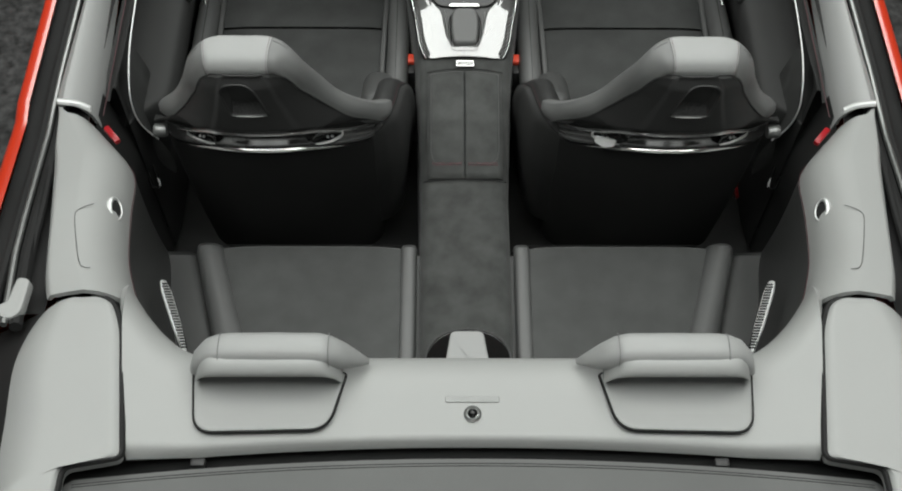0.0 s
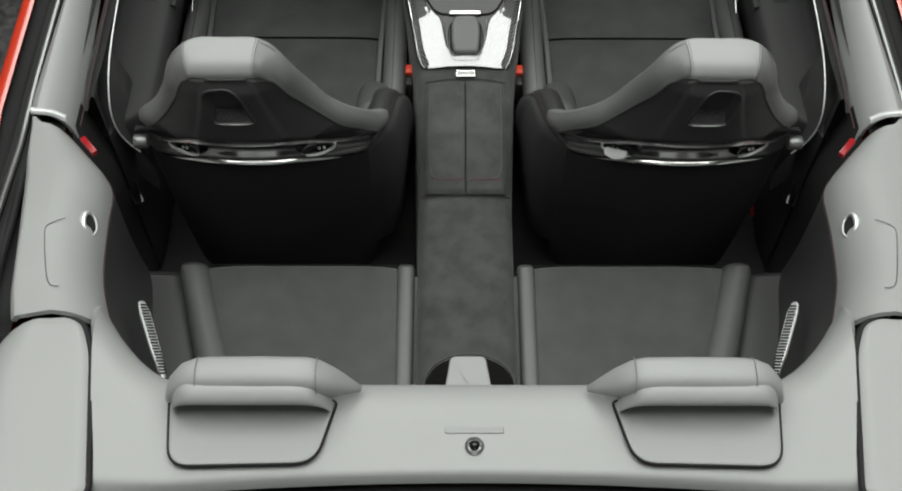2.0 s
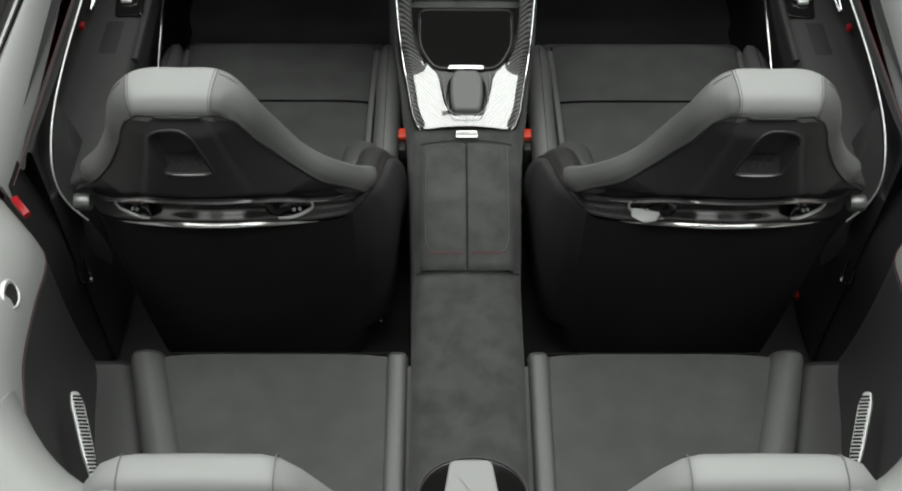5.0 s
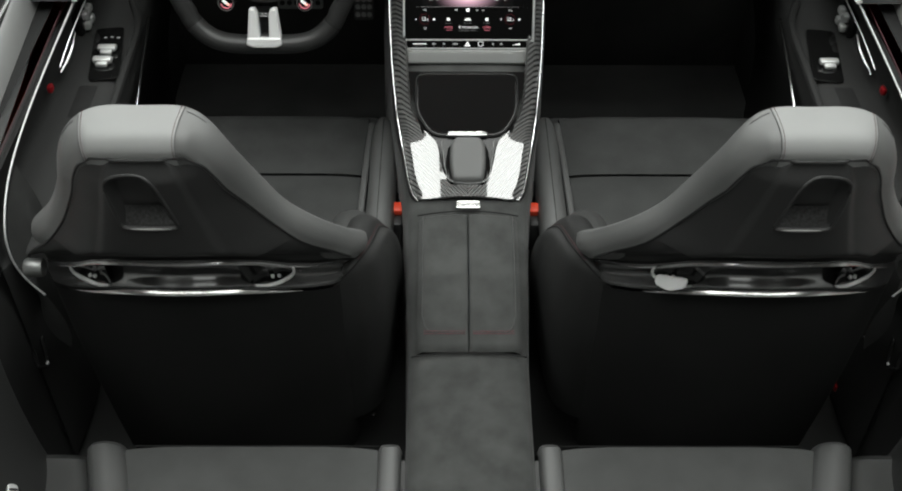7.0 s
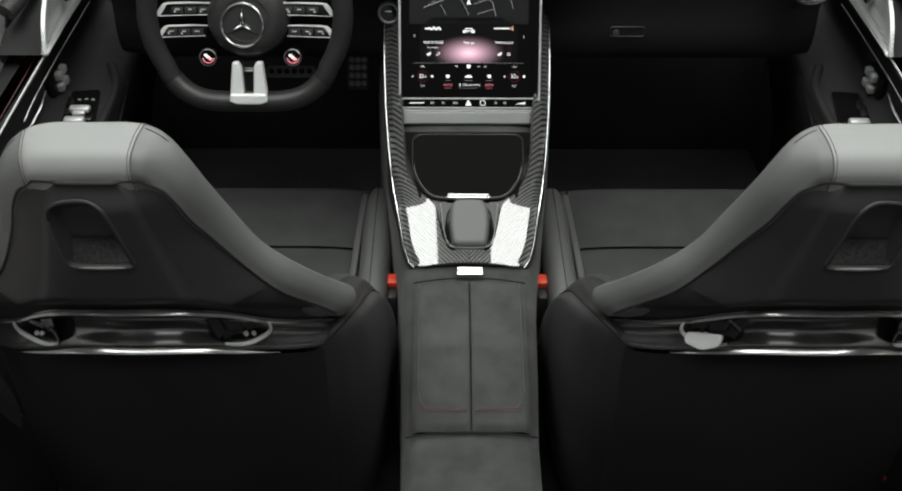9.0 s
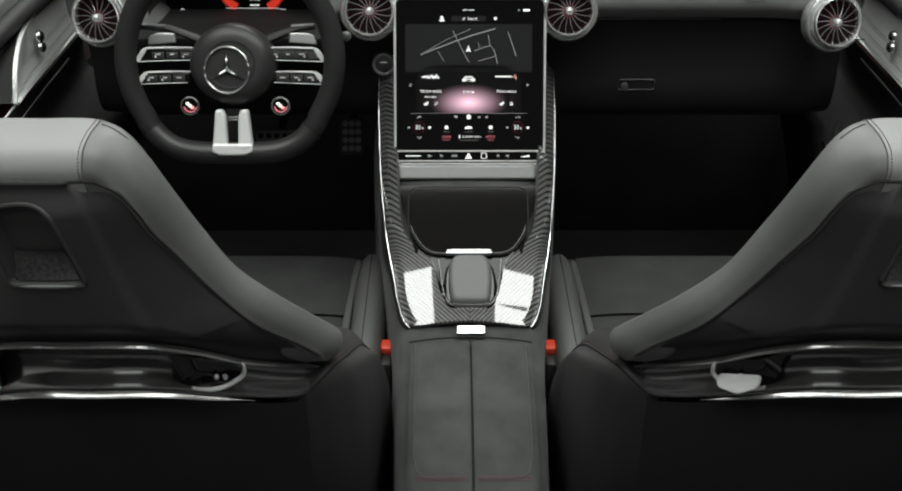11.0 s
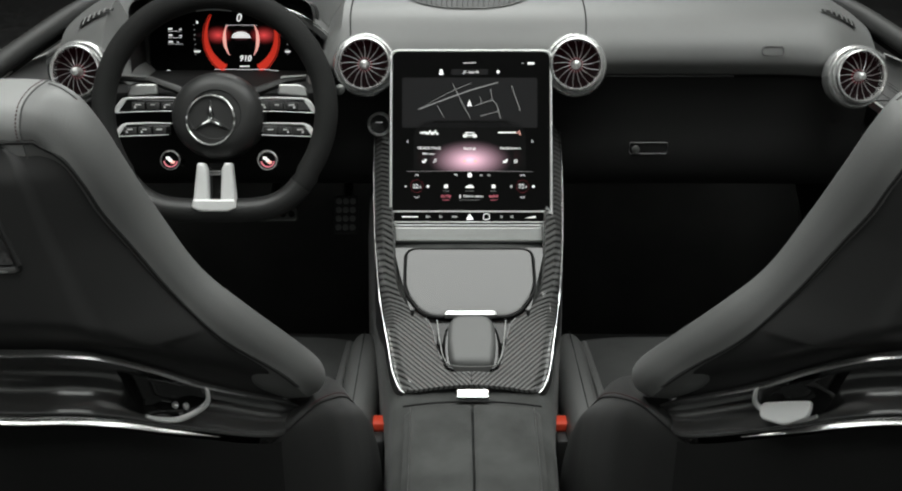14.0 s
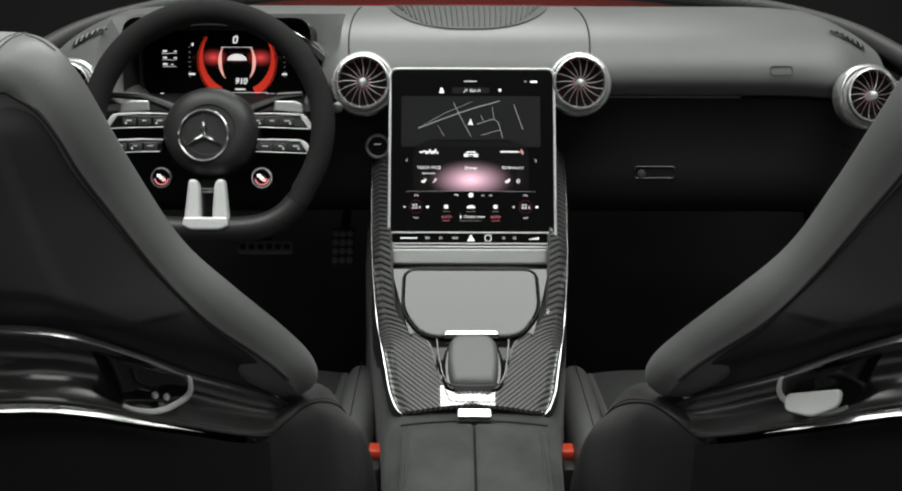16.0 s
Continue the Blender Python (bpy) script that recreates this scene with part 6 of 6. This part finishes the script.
# ---- doors ----
for s in SIDES:
    dr = thing("door", "closed car door with black inner panel and grey leather top pad", "car door", (s * 0.74, 0.75, 0.5), group="car doors")
    def pad(u, v):
        y = 0.178 + 0.90 * u
        xo, xi = outer_x(y) - 0.075 - 0.02 * u, 0.738 + 0.034 * min(1, u * 1.4)
        q = v
        rise = min(1, max(0, (y - 0.62) / 0.38))
        return (xi + (xo - xi) * q, y, belt_z(y) + 0.060 * rise * rise * (3 - 2 * rise) - 0.012 * max(0, q - 0.8) / 0.2 - 0.085 * (1 - math.sqrt(max(0, 1 - (1 - min(1, q / 0.95)) ** 2))))
    part("top_pad", both(surface(pad, 26, 14, 0.006), s), LEATHER, dr, "grey leather door top pad")
    part("pad_stitch", both(tube([(0.7285, 0.185 + 0.9 * k / 24, belt_z(0.2 + 0.9 * k / 24) - 0.055) for k in range(25)], 0.001, 5), s), DULLTHREAD, dr)
    # black skin from the pad down to the trim line, then a hollow and the armrest ledge
    SEC = spline([(0.745, 0, 0.920), (0.735, 0, 0.920), (0.718, 0, 0.946), (0.704, 0, 0.960), (0.716, 0, 0.945), (0.736, 0, 0.920), (0.742, 0, 0.885), (0.735, 0, 0.852), (0.70, 0, 0.846), (0.655, 0, 0.844), (0.634, 0, 0.832), (0.628, 0, 0.79), (0.655, 0, 0.70), (0.69, 0, 0.55), (0.70, 0, 0.36)], 56)
    def card(u, v):
        y = 0.235 + 1.02 * u
        p = SEC[round(v * 56)]
        f = min(1, max(0, u / 0.09))
        f = f * f * (3 - 2 * f)
        flat = 0.735 - 0.03 * min(1, v * 4)
        return (flat + (p.x - flat) * f, y, p.z)
    part("door_card", both(surface(card, 40, 56), s), DOORBLACK, dr, "soft black inner door panel with a hollow")
    part("rear_card", both(surface(lambda u, v: (0.742 - 0.032 * min(1, v * 3), 0.10 + 0.15 * u, 0.925 - 0.56 * v), 8, 16), s), DOORBLACK, dr)
    loop = spline([(0.688, 1.085, 0.984), (0.693, 0.93, 0.979), (0.698, 0.80, 0.975), (0.701, 0.6, 0.967), (0.700, 0.45, 0.960), (0.699, 0.34, 0.941), (0.697, 0.275, 0.905), (0.693, 0.250, 0.865), (0.682, 0.245, 0.82), (0.66, 0.245, 0.78)], 40)
    part("trim_line", both(tube(loop, 0.0017, 7), s), SATIN, dr, "thin bright trim line")
    part("lower_trim_line", both(tube(spline([(0.690, 1.02, 0.957), (0.691, 0.85, 0.955), (0.692, 0.70, 0.950), (0.692, 0.62, 0.942)], 20), 0.0017, 7), s), CHROME, dr, "second thin bright trim line")
    def insert(u, v):
        p = loop[8 + round(u * 32)]
        return (p.x - 0.003 - 0.016 * math.sin(v * math.pi * 0.8), p.y + 0.02 * v * (1 - u), p.z - 0.006 - 0.20 * v * (1 - 0.4 * u))
    part("insert", both(surface(lambda u, v: insert(0.42 + 0.58 * u, v), 30, 12), s), INSERT, dr, "charcoal suede door insert")
    # switches on the ledge
    sw = part("switch_plate", both(slab(corner(0.055, 0.17, 0.012), 0.004, 0.001, 2, pose(0.672, 0.80, 0.850, 0, 0, -8)), s), GLOSS, dr, "lacquered switch plate")
    for k in range(2 if s < 0 else 1):
        y = 0.768 + 0.038 * k
        part("window_switch", both(merged(rbox((0.671, y, 0.857), (0.036, 0.016, 0.010), 0.004, 3), rbox((0.671, y - 0.010, 0.854), (0.022, 0.014, 0.008), 0.003, 2)), s), SATIN, sw, "chrome window switch")
    if s < 0:
        for k in range(3):
            part("switch_mark", both(rbox((0.660 + 0.012 * k, 0.848 + 0.002 * (k % 2), 0.8515), (0.006, 0.002, 0.001), 0.0003, 1), s), DIMGLOW, sw)
    ctl = part("seat_control", both(rbox((0.734, 0.885, 0.872), (0.018, 0.07, 0.045), 0.006, 2), s), GLOSS, dr)
    for i in range(2):
        for j in range(2):
            part("control_key", both(rbox((0.722, 0.875 + 0.024 * i, 0.862 + 0.022 * j), (0.014, 0.018, 0.015), 0.004, 2), s), SATIN, ctl, "chrome seat control key")
    part("latch_lever", both(tube(spline([(0.726, 0.70, 0.874), (0.718, 0.75, 0.886), (0.722, 0.80, 0.892)], 10), 0.004, 8), s), CHROME, dr, "chrome door release lever")
    part("red_lamp", both(rbox((0.727, 0.640, 0.885), (0.010, 0.016, 0.014), 0.004, 2), s), DARKRED, dr, "small red door lamp")
    part("pocket", both(rbox((0.690, 0.655, 0.842), (0.05, 0.10, 0.008), 0.004, 2), s), RUBBER, dr, "dark pull pocket in the armrest")
    part("grab_edge", both(tube(spline([(0.632, 0.60, 0.834), (0.631, 0.75, 0.842), (0.634, 0.90, 0.845), (0.66, 0.98, 0.85)], 16), 0.008, 8), s), DOORBLACK, dr)
    part("door_pull", both(tube(spline([(0.612, 0.66, 0.76), (0.618, 0.80, 0.80), (0.625, 0.95, 0.83)], 14), 0.0036, 8), s), CHROME, dr, "slim chrome pull strip")
    # perforated metal speaker panel at the front of the door
    TOPC = spline([(0.692, 0.765, 0.982), (0.694, 0.792, 1.022), (0.697, 0.833, 1.050), (0.700, 0.885, 1.064), (0.701, 0.966, 1.068), (0.699, 1.085, 1.062)], 24)
    def mesh_panel(u, v):
        t = TOPC[round(u * 24)]
        lo = Vector((0.6905, 0.775 + 0.31 * u, 0.979 + 0.005 * u))
        p = lo.lerp(t, v)
        return (p.x + 0.006 * math.sin(v * math.pi), p.y, p.z)
    tri = part("front_speaker", both(surface(mesh_panel, 24, 12, 0.004), s), PERFMETAL, dr, "silver perforated speaker panel")
    part("speaker_edge", both(tube([p + Vector((-0.002, 0, 0.001)) for p in TOPC], 0.0018, 6), s), SATIN, tri, "bright curved edge")
    badge_m = Matrix.Translation((0.690, 0.905, 1.030)) @ Matrix.Rotation(radians(-88), 4, "Y")
    for k in (-1, 1):
        part("speaker_badge", both(lathe([(0.0095, 0), (0.0090, 0.003), (0.006, 0.006), (0, 0.007)], 18, badge_m @ pose(k * 0.009, k * 0.001, 0, 0, 0, 20) @ Matrix.Diagonal((1.0, 1.3, 1, 1))), s), CHROME, tri, "small polished oval badge")
    def corner_skin(u, v):
        t = TOPC[round(u * 24)]
        q = pad(min(1, (t.y - 0.178) / 0.90), 0.12)
        return tuple(t.lerp(Vector(q), v))
    part("corner_skin", both(surface(corner_skin, 24, 8), s), DOORBLACK, dr)

# red belt-line reflectors where door and quarter meet
for s in SIDES:
    alone("red_reflector", both(rbox((0.694, 0.118, 0.958), (0.012, 0.046, 0.012), 0.003, 2, Matrix.Rotation(radians(-40), 4, "Z")), s), DARKRED, "small red door-edge reflector", "reflector", group="door reflectors")
    bl = thing("belt_guide", "glossy black belt guide with a bright tip beside the seat", "belt guide", (s * 0.70, 0.26, 0.6), group="belt guides")
    part("guide", both(tube([(0.700 + p[0], 0.25 + p[1], 0.66 + p[1] * 0.4) for p in [Vector((q[0], q[1], 0)) for q in rounded([(-0.02, -0.035), (-0.005, -0.04), (0.03, 0.03), (0.012, 0.04)], 0.006)]], 0.004, 7, loop=True), s), GLOSS, bl, "glossy belt guide loop")
    part("tip", both(rbox((0.655, 0.262, 0.66), (0.004, 0.014, 0.004), 0.001, 1, Matrix.Rotation(radians(35), 4, "Z")), s), CHROME, bl)
    part("post", both(rbox((0.715, 0.25, 0.55), (0.02, 0.03, 0.22), 0.006, 2), s), RUBBER, bl)
# seat rail bolts and the red belt tag on the rear floor
for x, y in ((-0.176, 0.425), (-0.174, 0.345), (0.58, 0.425)):
    alone("rail_bolt", lathe([(0.006, 0), (0.006, 0.004), (0.003, 0.006), (0, 0.006)], 10, pose(x, y, 0.345)), CHROME, "small bright seat rail bolt on the floor", "bolt", group="seat rail bolts")
alone("belt_tag", rbox((0.668, 0.33, 0.46), (0.005, 0.03, 0.016), 0.002, 1), DARKRED, "small dark red belt tag beside the seat", "tag")
